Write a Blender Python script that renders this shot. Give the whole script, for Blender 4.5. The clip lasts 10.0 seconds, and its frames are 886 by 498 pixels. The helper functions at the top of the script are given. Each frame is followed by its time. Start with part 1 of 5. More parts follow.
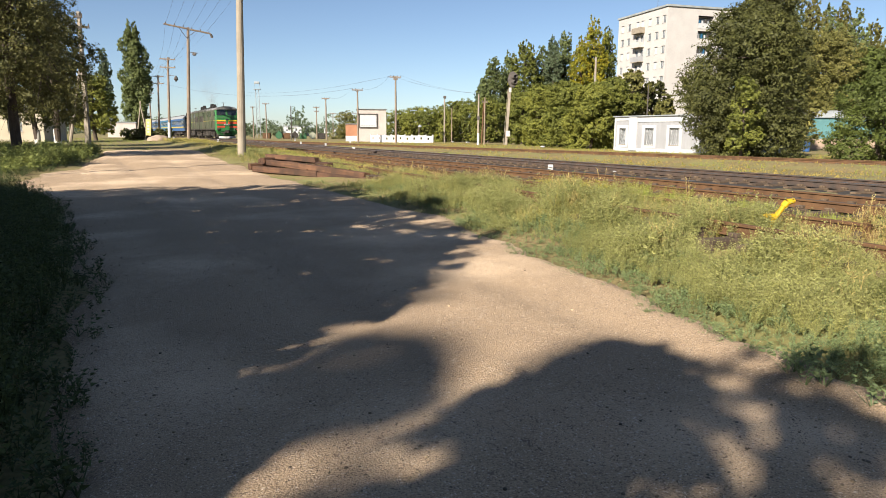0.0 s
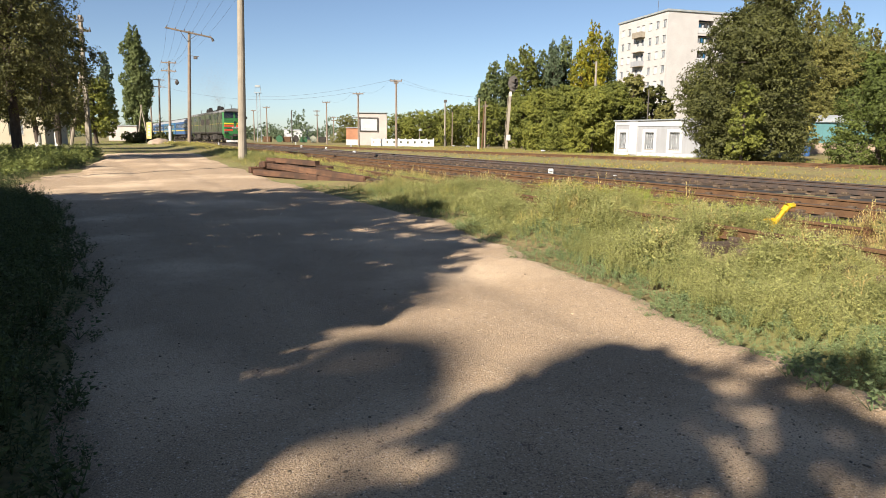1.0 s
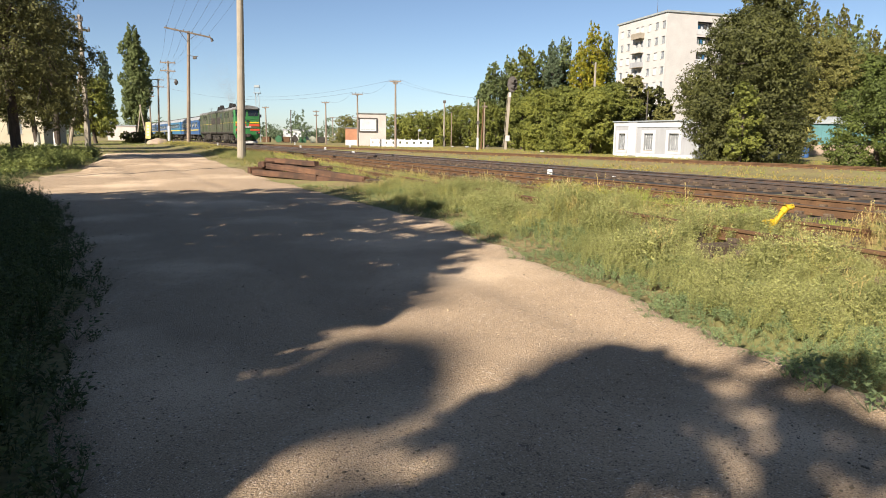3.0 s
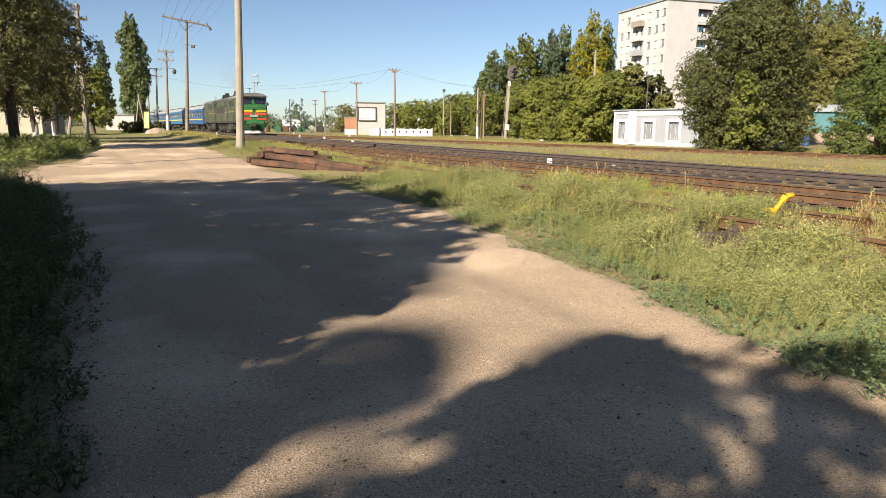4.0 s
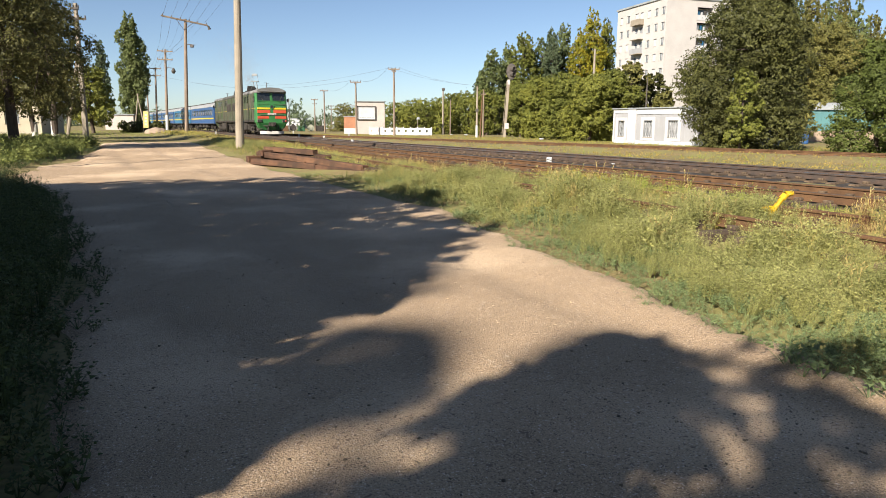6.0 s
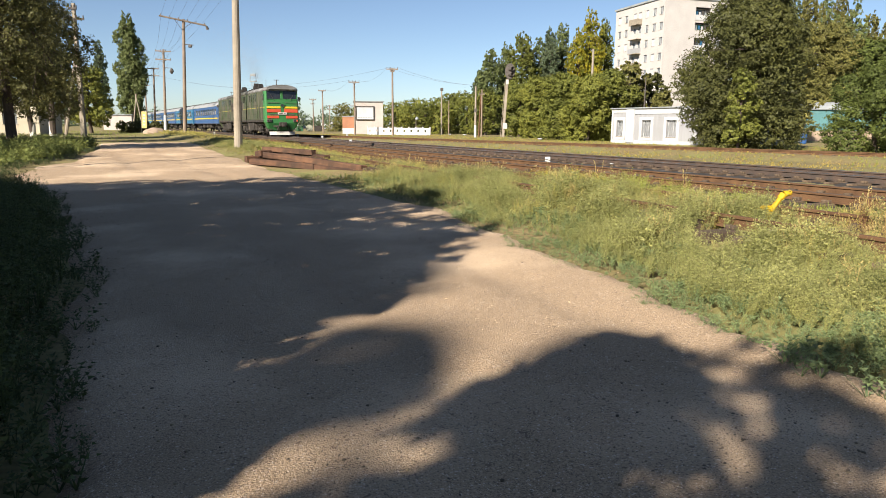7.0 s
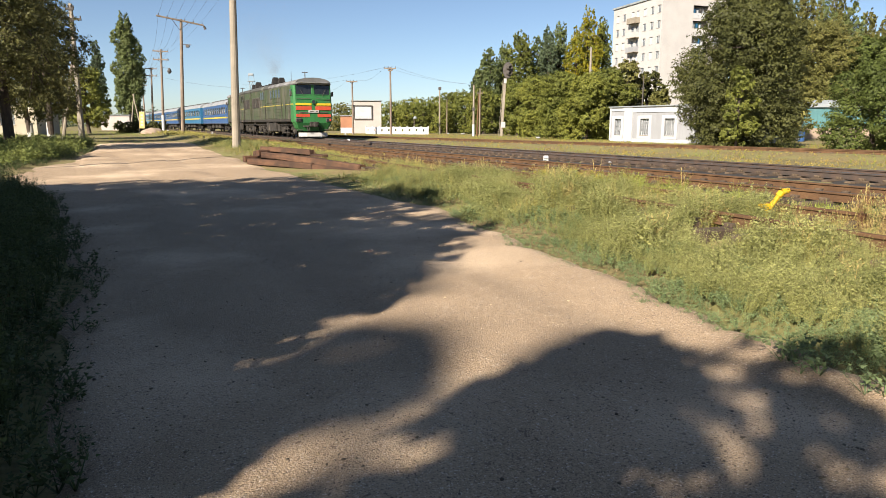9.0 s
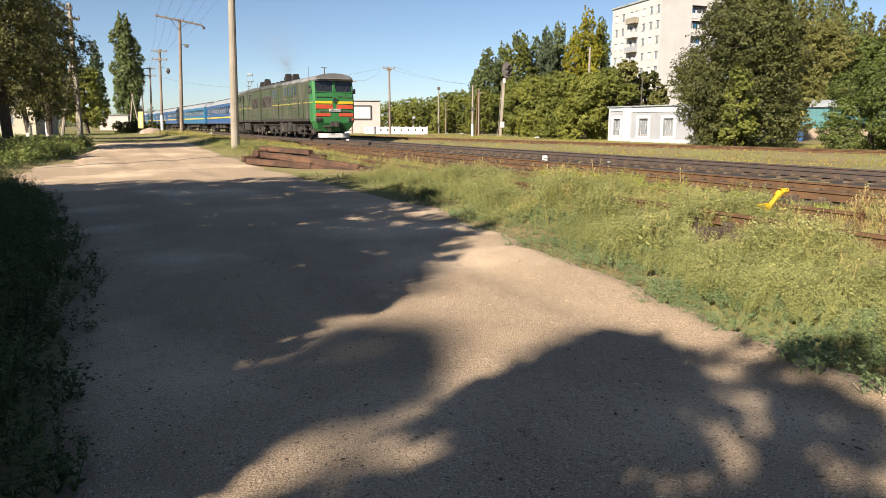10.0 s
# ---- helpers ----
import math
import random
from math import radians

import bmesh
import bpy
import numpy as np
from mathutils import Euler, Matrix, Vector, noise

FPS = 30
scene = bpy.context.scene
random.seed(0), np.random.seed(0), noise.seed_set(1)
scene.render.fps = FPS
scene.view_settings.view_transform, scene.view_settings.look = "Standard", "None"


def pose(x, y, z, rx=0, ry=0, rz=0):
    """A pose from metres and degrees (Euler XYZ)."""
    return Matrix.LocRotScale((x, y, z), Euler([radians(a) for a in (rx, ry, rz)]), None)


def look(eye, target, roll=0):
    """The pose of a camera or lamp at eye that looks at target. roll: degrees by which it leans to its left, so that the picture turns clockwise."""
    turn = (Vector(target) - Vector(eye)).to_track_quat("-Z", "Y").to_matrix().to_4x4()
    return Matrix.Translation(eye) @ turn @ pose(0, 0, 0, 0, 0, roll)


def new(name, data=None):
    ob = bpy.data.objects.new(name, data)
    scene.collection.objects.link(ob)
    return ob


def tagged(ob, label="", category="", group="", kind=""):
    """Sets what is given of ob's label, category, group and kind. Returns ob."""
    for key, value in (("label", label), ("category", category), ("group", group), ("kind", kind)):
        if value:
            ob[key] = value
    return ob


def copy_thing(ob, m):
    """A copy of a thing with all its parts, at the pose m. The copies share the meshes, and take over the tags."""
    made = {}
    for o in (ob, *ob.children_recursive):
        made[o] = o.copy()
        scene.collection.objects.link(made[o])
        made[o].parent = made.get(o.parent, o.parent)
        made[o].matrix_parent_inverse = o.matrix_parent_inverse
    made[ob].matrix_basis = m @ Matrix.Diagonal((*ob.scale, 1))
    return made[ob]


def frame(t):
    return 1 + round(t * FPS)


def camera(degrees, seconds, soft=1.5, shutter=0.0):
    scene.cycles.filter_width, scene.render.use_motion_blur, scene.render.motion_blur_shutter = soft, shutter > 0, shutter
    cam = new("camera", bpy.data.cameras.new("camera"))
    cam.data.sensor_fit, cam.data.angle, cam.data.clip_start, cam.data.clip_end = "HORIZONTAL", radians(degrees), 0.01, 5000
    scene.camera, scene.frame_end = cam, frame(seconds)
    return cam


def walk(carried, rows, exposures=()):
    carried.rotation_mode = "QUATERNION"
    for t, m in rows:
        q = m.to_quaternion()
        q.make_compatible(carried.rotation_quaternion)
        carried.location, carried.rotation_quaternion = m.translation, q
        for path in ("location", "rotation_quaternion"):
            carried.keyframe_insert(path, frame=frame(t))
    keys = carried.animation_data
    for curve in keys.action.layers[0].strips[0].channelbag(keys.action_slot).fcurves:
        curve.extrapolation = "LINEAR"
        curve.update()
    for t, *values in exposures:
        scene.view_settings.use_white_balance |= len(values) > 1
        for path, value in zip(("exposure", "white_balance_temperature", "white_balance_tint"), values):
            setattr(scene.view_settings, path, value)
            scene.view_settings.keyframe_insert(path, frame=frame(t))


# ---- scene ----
# X runs across the tracks, Y along them, z = 0 is the dirt road
EYE = (0.0, 0.0, 1.51)


def view(yaw, pitch, roll):
    y, p = radians(yaw), radians(pitch)
    d = Vector((math.sin(y) * math.cos(p), math.cos(y) * math.cos(p), -math.sin(p)))
    return look(EYE, Vector(EYE) + d * 10, roll)


cam = camera(66.7, 10.0, soft=0.5)
walk(cam, [(t, view(a, b, c)) for t, a, b, c in (
    (0, 27.704, 9.792, .351), (.5, 27.653, 9.655, .367), (1, 27.681, 9.474, .46), (1.5, 27.712, 9.231, .542),
    (2, 27.774, 9.108, .59), (2.5, 27.755, 9.156, .63), (2.7, 27.76, 9.19, .62), (3.8, 27.80, 10.29, .49), (4, 27.803, 10.332, .464),
    (4.5, 27.773, 10.392, .428), (5, 27.774, 10.42, .335), (5.5, 27.792, 10.42, .335), (7, 27.944, 10.427, .289),
    (7.5, 28.0, 10.429, .267), (8, 28.005, 10.448, .212), (8.5, 28.045, 10.473, .16), (9, 28.06, 10.5, .08),
    (9.5, 28.105, 10.5, .06), (10, 28.144, 10.506, .07))])

# ---- light ----
SUN_AZ, SUN_EL = 240.0, 31.0      # compass degrees from +Y towards +X
world = bpy.data.worlds.new("sky")
scene.world = world
world.use_nodes = True
wn = world.node_tree.nodes
sky = wn.new("ShaderNodeTexSky")
sky.sky_type, sky.sun_disc = "NISHITA", False
sky.sun_elevation, sky.sun_rotation = radians(SUN_EL), radians(SUN_AZ)
sky.air_density, sky.dust_density, sky.ozone_density = 0.7, 0.4, 1.5
wn["Background"].inputs[1].default_value = 0.055
world.node_tree.links.new(sky.outputs[0], wn["Background"].inputs[0])
sun = new("sun", bpy.data.lights.new("sun", "SUN"))
sun.data.energy, sun.data.angle, sun.data.color = 5.3, radians(0.6), (1.0, 0.905, 0.775)
to_sun = Vector((math.sin(radians(SUN_AZ)) * math.cos(radians(SUN_EL)), math.cos(radians(SUN_AZ)) * math.cos(radians(SUN_EL)), math.sin(radians(SUN_EL))))
sun.matrix_world = look(to_sun * 50, (0, 0, 0))
scene.view_settings.exposure = 1.17


# ---- materials ----
def surface(name, a, b, scale=4.0, rough=0.8, bump=0.2, metal=0.0, stain=None, stain_scale=0.8, stain_at=0.62, fine=40.0, fine_amt=0.25, island=0.0, objrand=0.0, spec=0.3, trans=0.0, wave=None, speck=None):
    """Two tones mixed by large noise, fine grain over it, optional stains; object space in metres."""
    m = bpy.data.materials.new(name)
    m.use_nodes = True
    n, l = m.node_tree.nodes, m.node_tree.links
    bs = n["Principled BSDF"]
    tc = n.new("ShaderNodeTexCoord")
    co = tc.outputs["Object"]

    def tex(sc, detail=4.0):
        t = n.new("ShaderNodeTexNoise")
        t.inputs["Scale"].default_value, t.inputs["Detail"].default_value = sc, detail
        l.new(co, t.inputs["Vector"])
        return t.outputs["Fac"]

    def mixc(fac, x, y, kind="MIX"):
        q = n.new("ShaderNodeMix")
        q.data_type, q.blend_type = "RGBA", kind
        for sock, v in ((q.inputs[0], fac), (q.inputs[6], x), (q.inputs[7], y)):
            if isinstance(v, bpy.types.NodeSocket):
                l.new(v, sock)
            else:
                sock.default_value = v if isinstance(v, float) else (*v, 1)
        return q.outputs[2]

    def ramp(x, lo, hi):
        q = n.new("ShaderNodeMapRange")
        q.inputs["From Min"].default_value, q.inputs["From Max"].default_value = lo, hi
        l.new(x, q.inputs["Value"])
        return q.outputs[0]

    col = mixc(ramp(tex(scale), 0.35, 0.65), a, b)
    grain = tex(fine, 6.0)
    col = mixc(fine_amt, col, mixc(ramp(grain, 0.3, 0.7), (0.25, 0.25, 0.25), (1.0, 1.0, 1.0)), "MULTIPLY") if fine_amt else col
    if stain:
        col = mixc(ramp(tex(stain_scale, 8.0), stain_at - 0.06, stain_at + 0.1), col, stain)
    if wave:
        w = n.new("ShaderNodeTexNoise")
        mp = n.new("ShaderNodeMapping")
        mp.inputs["Scale"].default_value = wave[0]
        l.new(co, mp.inputs["Vector"])
        l.new(mp.outputs[0], w.inputs["Vector"])
        w.inputs["Scale"].default_value = 1.0
        w.inputs["Detail"].default_value = 6.0
        col = mixc(ramp(w.outputs["Fac"], 0.4, 0.7), col, wave[1])
    for sc, at, tone in speck or ():
        col = mixc(ramp(tex(sc, 2.0), at, at + 0.03), col, tone)
    for amt, node, out in ((island, "ShaderNodeNewGeometry", "Random Per Island"), (objrand, "ShaderNodeObjectInfo", "Random")):
        if amt:
            g = n.new(node)
            col = mixc(1.0, col, mixc(g.outputs[out], (1 - amt, 1 - amt, 1 - amt), (1 + amt, 1 + amt * 0.9, 1 + amt * 0.4)), "MULTIPLY")
    l.new(col, bs.inputs["Base Color"])
    bs.inputs["Roughness"].default_value, bs.inputs["Metallic"].default_value = rough, metal
    bs.inputs["Specular IOR Level"].default_value = spec
    if bump:
        bn = n.new("ShaderNodeBump")
        bn.inputs["Strength"].default_value, bn.inputs["Distance"].default_value = bump, 0.02
        l.new(grain, bn.inputs["Height"])
        l.new(bn.outputs[0], bs.inputs["Normal"])
    if trans:
        t = n.new("ShaderNodeBsdfTranslucent")
        l.new(col, t.inputs[0])
        ms = n.new("ShaderNodeMixShader")
        ms.inputs[0].default_value = trans
        l.new(bs.outputs[0], ms.inputs[1])
        l.new(t.outputs[0], ms.inputs[2])
        l.new(ms.outputs[0], n["Material Output"].inputs[0])
    return m


def leafy(name, a, b, scale=0.5, trans=0.3, vary=0.35):
    return surface(name, a, b, scale=scale, rough=0.6, bump=0, fine_amt=0, island=vary, trans=trans, spec=0.25)


M = {}
M["rail_rust"] = surface("rail_rust", (.135, .073, .035), (.085, .046, .024), 3, .85, .4)
M["rail_worn"] = surface("rail_worn", (.42, .41, .40), (.30, .28, .27), 2, .3, .05, metal=.9)
M["rail_dark"] = surface("rail_dark", (.055, .045, .04), (.09, .06, .045), 3, .7, .3)
M["sleeper"] = surface("sleeper", (.09, .06, .042), (.15, .11, .08), 3, .9, .6, wave=((1, 12, 12), (.05, .035, .025)), objrand=.25)
M["wood_rust"] = surface("wood_rust", (.15, .078, .048), (.09, .05, .033), 2.5, .85, .9, stain=(.05, .032, .024), stain_scale=1.6, stain_at=.56, wave=((.6, 18, 18), (.055, .03, .022)), objrand=.3)
M["concrete"] = surface("concrete", (.30, .26, .205), (.245, .21, .165), 1.5, .9, .3, stain=(.20, .17, .13), stain_scale=1.5)
M["pole_wood"] = surface("pole_wood", (.30, .23, .17), (.20, .155, .12), 1.5, .9, .5, wave=((10, 10, .5), (.13, .10, .08)))
M["iron"] = surface("iron", (.06, .055, .05), (.10, .085, .075), 3, .7, .2)
M["soot_black"] = surface("soot_black", (.016, .015, .014), (.03, .027, .025), 2, .85, .1)
M["white_paint"] = surface("white_paint", (.47, .455, .43), (.40, .385, .36), 1.2, .8, .15, stain=(.5, .47, .42), stain_scale=1.1, stain_at=.68)
M["loco_green"] = surface("loco_green", (.035, .15, .045), (.03, .125, .042), 1.2, .42, .05, stain=(.06, .10, .05), stain_scale=.9, stain_at=.66, fine_amt=.1)
M["loco_side"] = surface("loco_side", (.050, .074, .032), (.058, .068, .038), .7, .6, .08, stain=(.09, .085, .06), stain_scale=.7, stain_at=.5, fine_amt=.2, wave=((2.2, 2.2, .2), (.045, .048, .034)))
M["loco_roof"] = surface("loco_roof", (.25, .25, .25), (.19, .185, .18), .8, .65, .1, stain=(.085, .08, .075), stain_scale=.35, stain_at=.5)
M["soot_roof"] = surface("soot_roof", (.085, .085, .075), (.05, .05, .045), .8, .7, .15, stain=(.14, .14, .12), stain_scale=.5)
M["yellow"] = surface("yellow", (.66, .46, .03), (.55, .37, .025), 2, .5, .05, fine_amt=.15)
M["red"] = surface("red", (.48, .075, .035), (.40, .06, .03), 2, .5, .05, fine_amt=.15)
M["glass_dark"] = surface("glass_dark", (.012, .014, .016), (.02, .022, .024), 2, .08, 0, spec=.6, fine_amt=0)
M["bogie"] = surface("bogie", (.026, .023, .02), (.045, .038, .033), 2, .8, .3, stain=(.09, .075, .06), stain_scale=1.6)
M["coach_blue"] = surface("coach_blue", (.028, .075, .19), (.033, .085, .215), .8, .4, .04, fine_amt=.1)
M["coach_cyan"] = surface("coach_cyan", (.03, .13, .25), (.026, .11, .22), .8, .4, .04, fine_amt=.1)
M["coach_roof"] = surface("coach_roof", (.30, .31, .32), (.22, .225, .23), .7, .6, .05)


# ---- mesh helpers ----
def smooth(x, a, b):
    t = min(1.0, max(0.0, (x - a) / (b - a)))
    return t * t * (3 - 2 * t)


def gz(x, y):
    """Height of the ground: road 0, weedy bank, rail bed, and a slow rise of the road side with distance."""
    bank = 0.2 * smooth(x, 5.4, 7.6) + 0.06 * smooth(-x, 0.4, 2.5)
    rise = (0.33 * smooth(y, 20, 44) + 0.10 * smooth(y, 44, 75)) * (1 - smooth(x, 8.5, 13.5))
    dip = -0.10 * smooth(x, 18.2, 22)
    far = 17.5 + 19.5 * (1 - smooth(y, -60, 120)) + 1.2
    mound = 0.19 * (1 - smooth(abs(x - far), 1.9, 4.0)) * smooth(x, 20.4, 22.4) * (1 - smooth(y, 95, 115))
    return bank + rise + dip + mound


def part(name, bm, material, parent, label="", shade=False):
    """Links a bmesh (or shares a mesh) as one mesh object under a thing or a part."""
    if isinstance(bm, bpy.types.Mesh):
        me = bm
    else:
        me = bpy.data.meshes.new(name)
        bm.to_mesh(me)
        bm.free()
        if shade:
            for p in me.polygons:
                p.use_smooth = True
    if material and not me.materials:
        me.materials.append(material)
    ob = new(name, me)
    ob.parent = parent
    if label:
        ob["label"] = label
    return ob


def thing(name, m, label, category, group="", kind=""):
    ob = new(name)
    ob.matrix_world = m
    return tagged(ob, label, category, group, kind)


def solid(name, bm, material, label, category, kind="", group="", shade=False):
    return tagged(part(name, bm, material, None, "", shade), label, category, group, kind)


def box(bm, x0, x1, y0, y1, z0, z1, bev=0.0):
    r = bmesh.ops.create_cube(bm, size=1)
    vs = r["verts"]
    for v in vs:
        v.co = Vector((x0 + (v.co.x + .5) * (x1 - x0), y0 + (v.co.y + .5) * (y1 - y0), z0 + (v.co.z + .5) * (z1 - z0)))
    if bev:
        es = list({e for v in vs for e in v.link_edges})
        bmesh.ops.bevel(bm, geom=es, offset=bev, segments=1, affect="EDGES")
    return bm


def cube(x0, x1, y0, y1, z0, z1, bev=0.0):
    return box(bmesh.new(), x0, x1, y0, y1, z0, z1, bev)


def tube(bm, a, b, r0, r1=None, n=10, caps=True):
    a, b = Vector(a), Vector(b)
    r1 = r0 if r1 is None else r1
    q = (b - a).to_track_quat("Z", "Y").to_matrix()
    ra = [bm.verts.new(a + q @ Vector((r0 * math.cos(6.28318 * i / n), r0 * math.sin(6.28318 * i / n), 0))) for i in range(n)]
    rb = [bm.verts.new(b + q @ Vector((r1 * math.cos(6.28318 * i / n), r1 * math.sin(6.28318 * i / n), 0))) for i in range(n)]
    for i in range(n):
        bm.faces.new((ra[i], ra[(i + 1) % n], rb[(i + 1) % n], rb[i]))
    if caps:
        bm.faces.new(ra[::-1])
        bm.faces.new(rb)
    return bm


def rod(a, b, r0, r1=None, n=10):
    return tube(bmesh.new(), a, b, r0, r1, n)


def loft(rings, closed=True, caps=True):
    """A skin over rings of points (each ring the same count)."""
    bm = bmesh.new()
    vs = [[bm.verts.new(p) for p in r] for r in rings]
    k = len(rings[0])
    for a, b in zip(vs, vs[1:]):
        for i in range(k if closed else k - 1):
            bm.faces.new((a[i], a[(i + 1) % k], b[(i + 1) % k], b[i]))
    if caps:
        bm.faces.new(vs[0][::-1])
        bm.faces.new(vs[-1])
    bmesh.ops.recalc_face_normals(bm, faces=bm.faces)
    return bm


def raw(name, verts, faces, material, shade=False):
    """A mesh from numpy arrays; faces is an (n, k) array."""
    me = bpy.data.meshes.new(name)
    verts, faces = np.asarray(verts, np.float32), np.asarray(faces, np.int32)
    n, k = faces.shape
    me.vertices.add(len(verts))
    me.vertices.foreach_set("co", verts.ravel())
    me.loops.add(n * k)
    me.loops.foreach_set("vertex_index", faces.ravel())
    me.polygons.add(n)
    me.polygons.foreach_set("loop_start", np.arange(n, dtype=np.int32) * k)
    me.polygons.foreach_set("loop_total", np.full(n, k, np.int32))
    if shade:
        me.polygons.foreach_set("use_smooth", np.ones(n, bool))
    me.update(calc_edges=True)
    me.validate()
    if material:
        me.materials.append(material)
    return me


def grid_sheet(name, xs, ys, height, material):
    xs, ys = np.asarray(xs, float), np.asarray(ys, float)
    v = np.array([(x, y, height(x, y)) for y in ys for x in xs])
    nx = len(xs)
    i, j = np.meshgrid(np.arange(nx - 1), np.arange(len(ys) - 1))
    a = (j * nx + i).ravel()
    return raw(name, v, np.stack([a, a + 1, a + nx + 1, a + nx], 1), material, True)


def from_view(px, depth):
    """Plan position along a bearing from the viewpoint, at a depth in metres."""
    X, a = (px - 785.3) / 1191.2 * depth * .984, radians(27.774)
    return X * math.cos(a) + depth * math.sin(a), -X * math.sin(a) + depth * math.cos(a)


# ---- ground ----
def spaced(*stops):
    out = []
    for (a, b, step) in stops:
        out += list(np.arange(a, b, step))
    return out + [stops[-1][1]]


M["soil"] = surface("soil", (.30, .225, .105), (.23, .19, .08), .8, .95, .8, stain=(.19, .175, .065), stain_scale=.45, stain_at=.5, fine=14, fine_amt=.8)
M["dirt"] = surface("dirt", (.54, .39, .25), (.465, .335, .215), .55, .95, .6, stain=(.62, .465, .315), stain_scale=.35, stain_at=.55, fine=90, fine_amt=.72, speck=((24.0, .67, (.22, .155, .11)), (58.0, .635, (.17, .125, .09)), (47.0, .66, (.62, .51, .39)), (120.0, .60, (.19, .14, .10)), (95.0, .64, (.64, .52, .41))))
M["ballast"] = surface("ballast", (.065, .053, .043), (.042, .035, .03), .6, .95, 1.0, stain=(.15, .12, .095), stain_scale=1.4, stain_at=.6, fine=18, fine_amt=.6)
M["ballast_oil"] = surface("ballast_oil", (.035, .032, .03), (.055, .048, .043), .6, .8, 1.0, stain=(.13, .12, .115), stain_scale=1.8, stain_at=.64, fine=18, fine_amt=.6)


def ground_height(x, y):
    h = gz(x, y) + 0.05 * noise.noise((x * .35, y * .35, 3)) * (1 - smooth(abs(x), 40, 120))
    on_road = smooth(x, -.5, .2) * (1 - smooth(x, 4.4, 5.3))
    far = smooth(y, 120, 400) + smooth(abs(x), 60, 200)
    return h - 0.07 * on_road * (1 - smooth(y, 44, 52)) - 0.04 - .3 * min(1, far) - 2.4 * smooth(y, 150, 260) * smooth(x, 24, 50)


ground = tagged(new("ground", grid_sheet("ground", spaced((-2500, -100, 400), (-100, -20, 8), (-20, 42, .5), (42, 80, 3), (80, 300, 20), (300, 2700, 400)),
                                         spaced((-1500, -40, 200), (-40, -6, 4), (-6, 60, .6), (60, 140, 4), (140, 500, 40), (500, 3000, 500)), ground_height, M["soil"])),
                "dry grassy soil beside the railway", "ground", kind="structure")


def road_left(y):
    return -.45 + .2 * smooth(y, 1.5, 4) * (1 - smooth(y, 9, 14)) - 1.75 * math.exp(-((y - 23.5) / 6) ** 2) + 1.3 * smooth(y, 28, 42) + .25 * noise.noise((y * .6, 5, 0)) + .08 * noise.noise((y * 3, 5, 0)) - 2.6 * smooth(-y, -1.5, 3)


def road_right(y):
    return 4.15 + 1.7 * smooth(y, .5, 12) + .3 * noise.noise((y * .5, 9, 0)) + .12 * noise.noise((y * 2.2, 7, 0)) + .5 * smooth(y, 36, 46)


def road_height(x, y):
    ruts = -.035 * (math.exp(-((x - 1.6 - .3 * math.sin(y * .12)) / .35) ** 2) + math.exp(-((x - 3.5 - .3 * math.sin(y * .12)) / .35) ** 2))
    lump = .017 * noise.noise((x * .8, y * .5, 1)) + .010 * noise.noise((x * 2.5, y * 2.2, 2)) + .004 * noise.noise((x * 11, y * 11, 2))
    return .0 + ruts + lump + gz(min(x, 5.2), y) * (1 if x > 0 else .6)


def build_road():
    ys = spaced((-6, 1.6, .25), (1.6, 9, .06), (9, 20, .14), (20, 52, .4))
    n = 110
    v, faces = [], []
    for j, y in enumerate(ys):
        a, b = road_left(y), road_right(y)
        close = smooth(y, 46, 52)
        a, b = a + close * 1.5, b - close * 2
        for i in range(n):
            t = i / (n - 1)
            x = a + (b - a) * t
            edge = min(1, min(t, 1 - t) * 14)
            v.append((x, y, road_height(x, y) * 1.0 - .09 * (1 - edge) ** 2 - .1 * close))
    for j in range(len(ys) - 1):
        for i in range(n - 1):
            k = j * n + i
            faces.append((k, k + 1, k + n + 1, k + n))
    return tagged(new("road", raw("road", v, faces, M["dirt"], True)), "sandy unpaved dirt road with ruts and gravel", "road", kind="structure")


road = build_road()

# ---- tracks ----
RAIL_Z = 0.40


def rail_profile(h=.16):
    half = [(.066, 0), (.066, .012), (.012, .03), (.010, h - .045), (.036, h - .036), (.036, h - .006), (.028, h)]
    return half + [(-x, z) for x, z in reversed(half)]


def rail_mesh(path, head):
    """A rail along path points (x, y); head: material of the running surface."""
    rings = []
    for x, y in path:
        rings.append([(x + px, y, RAIL_Z - .16 + pz) for px, pz in rail_profile()])
    bm = loft(rings)
    me = bpy.data.meshes.new("rail")
    for f in bm.faces:
        if f.normal.z > .6 and f.calc_center_median().z > RAIL_Z - .02:
            f.material_index = 1
    bm.to_mesh(me)
    bm.free()
    me.materials.append(M["rail_dark"] if head == M["rail_worn"] else M["rail_rust"])
    me.materials.append(head)
    return me


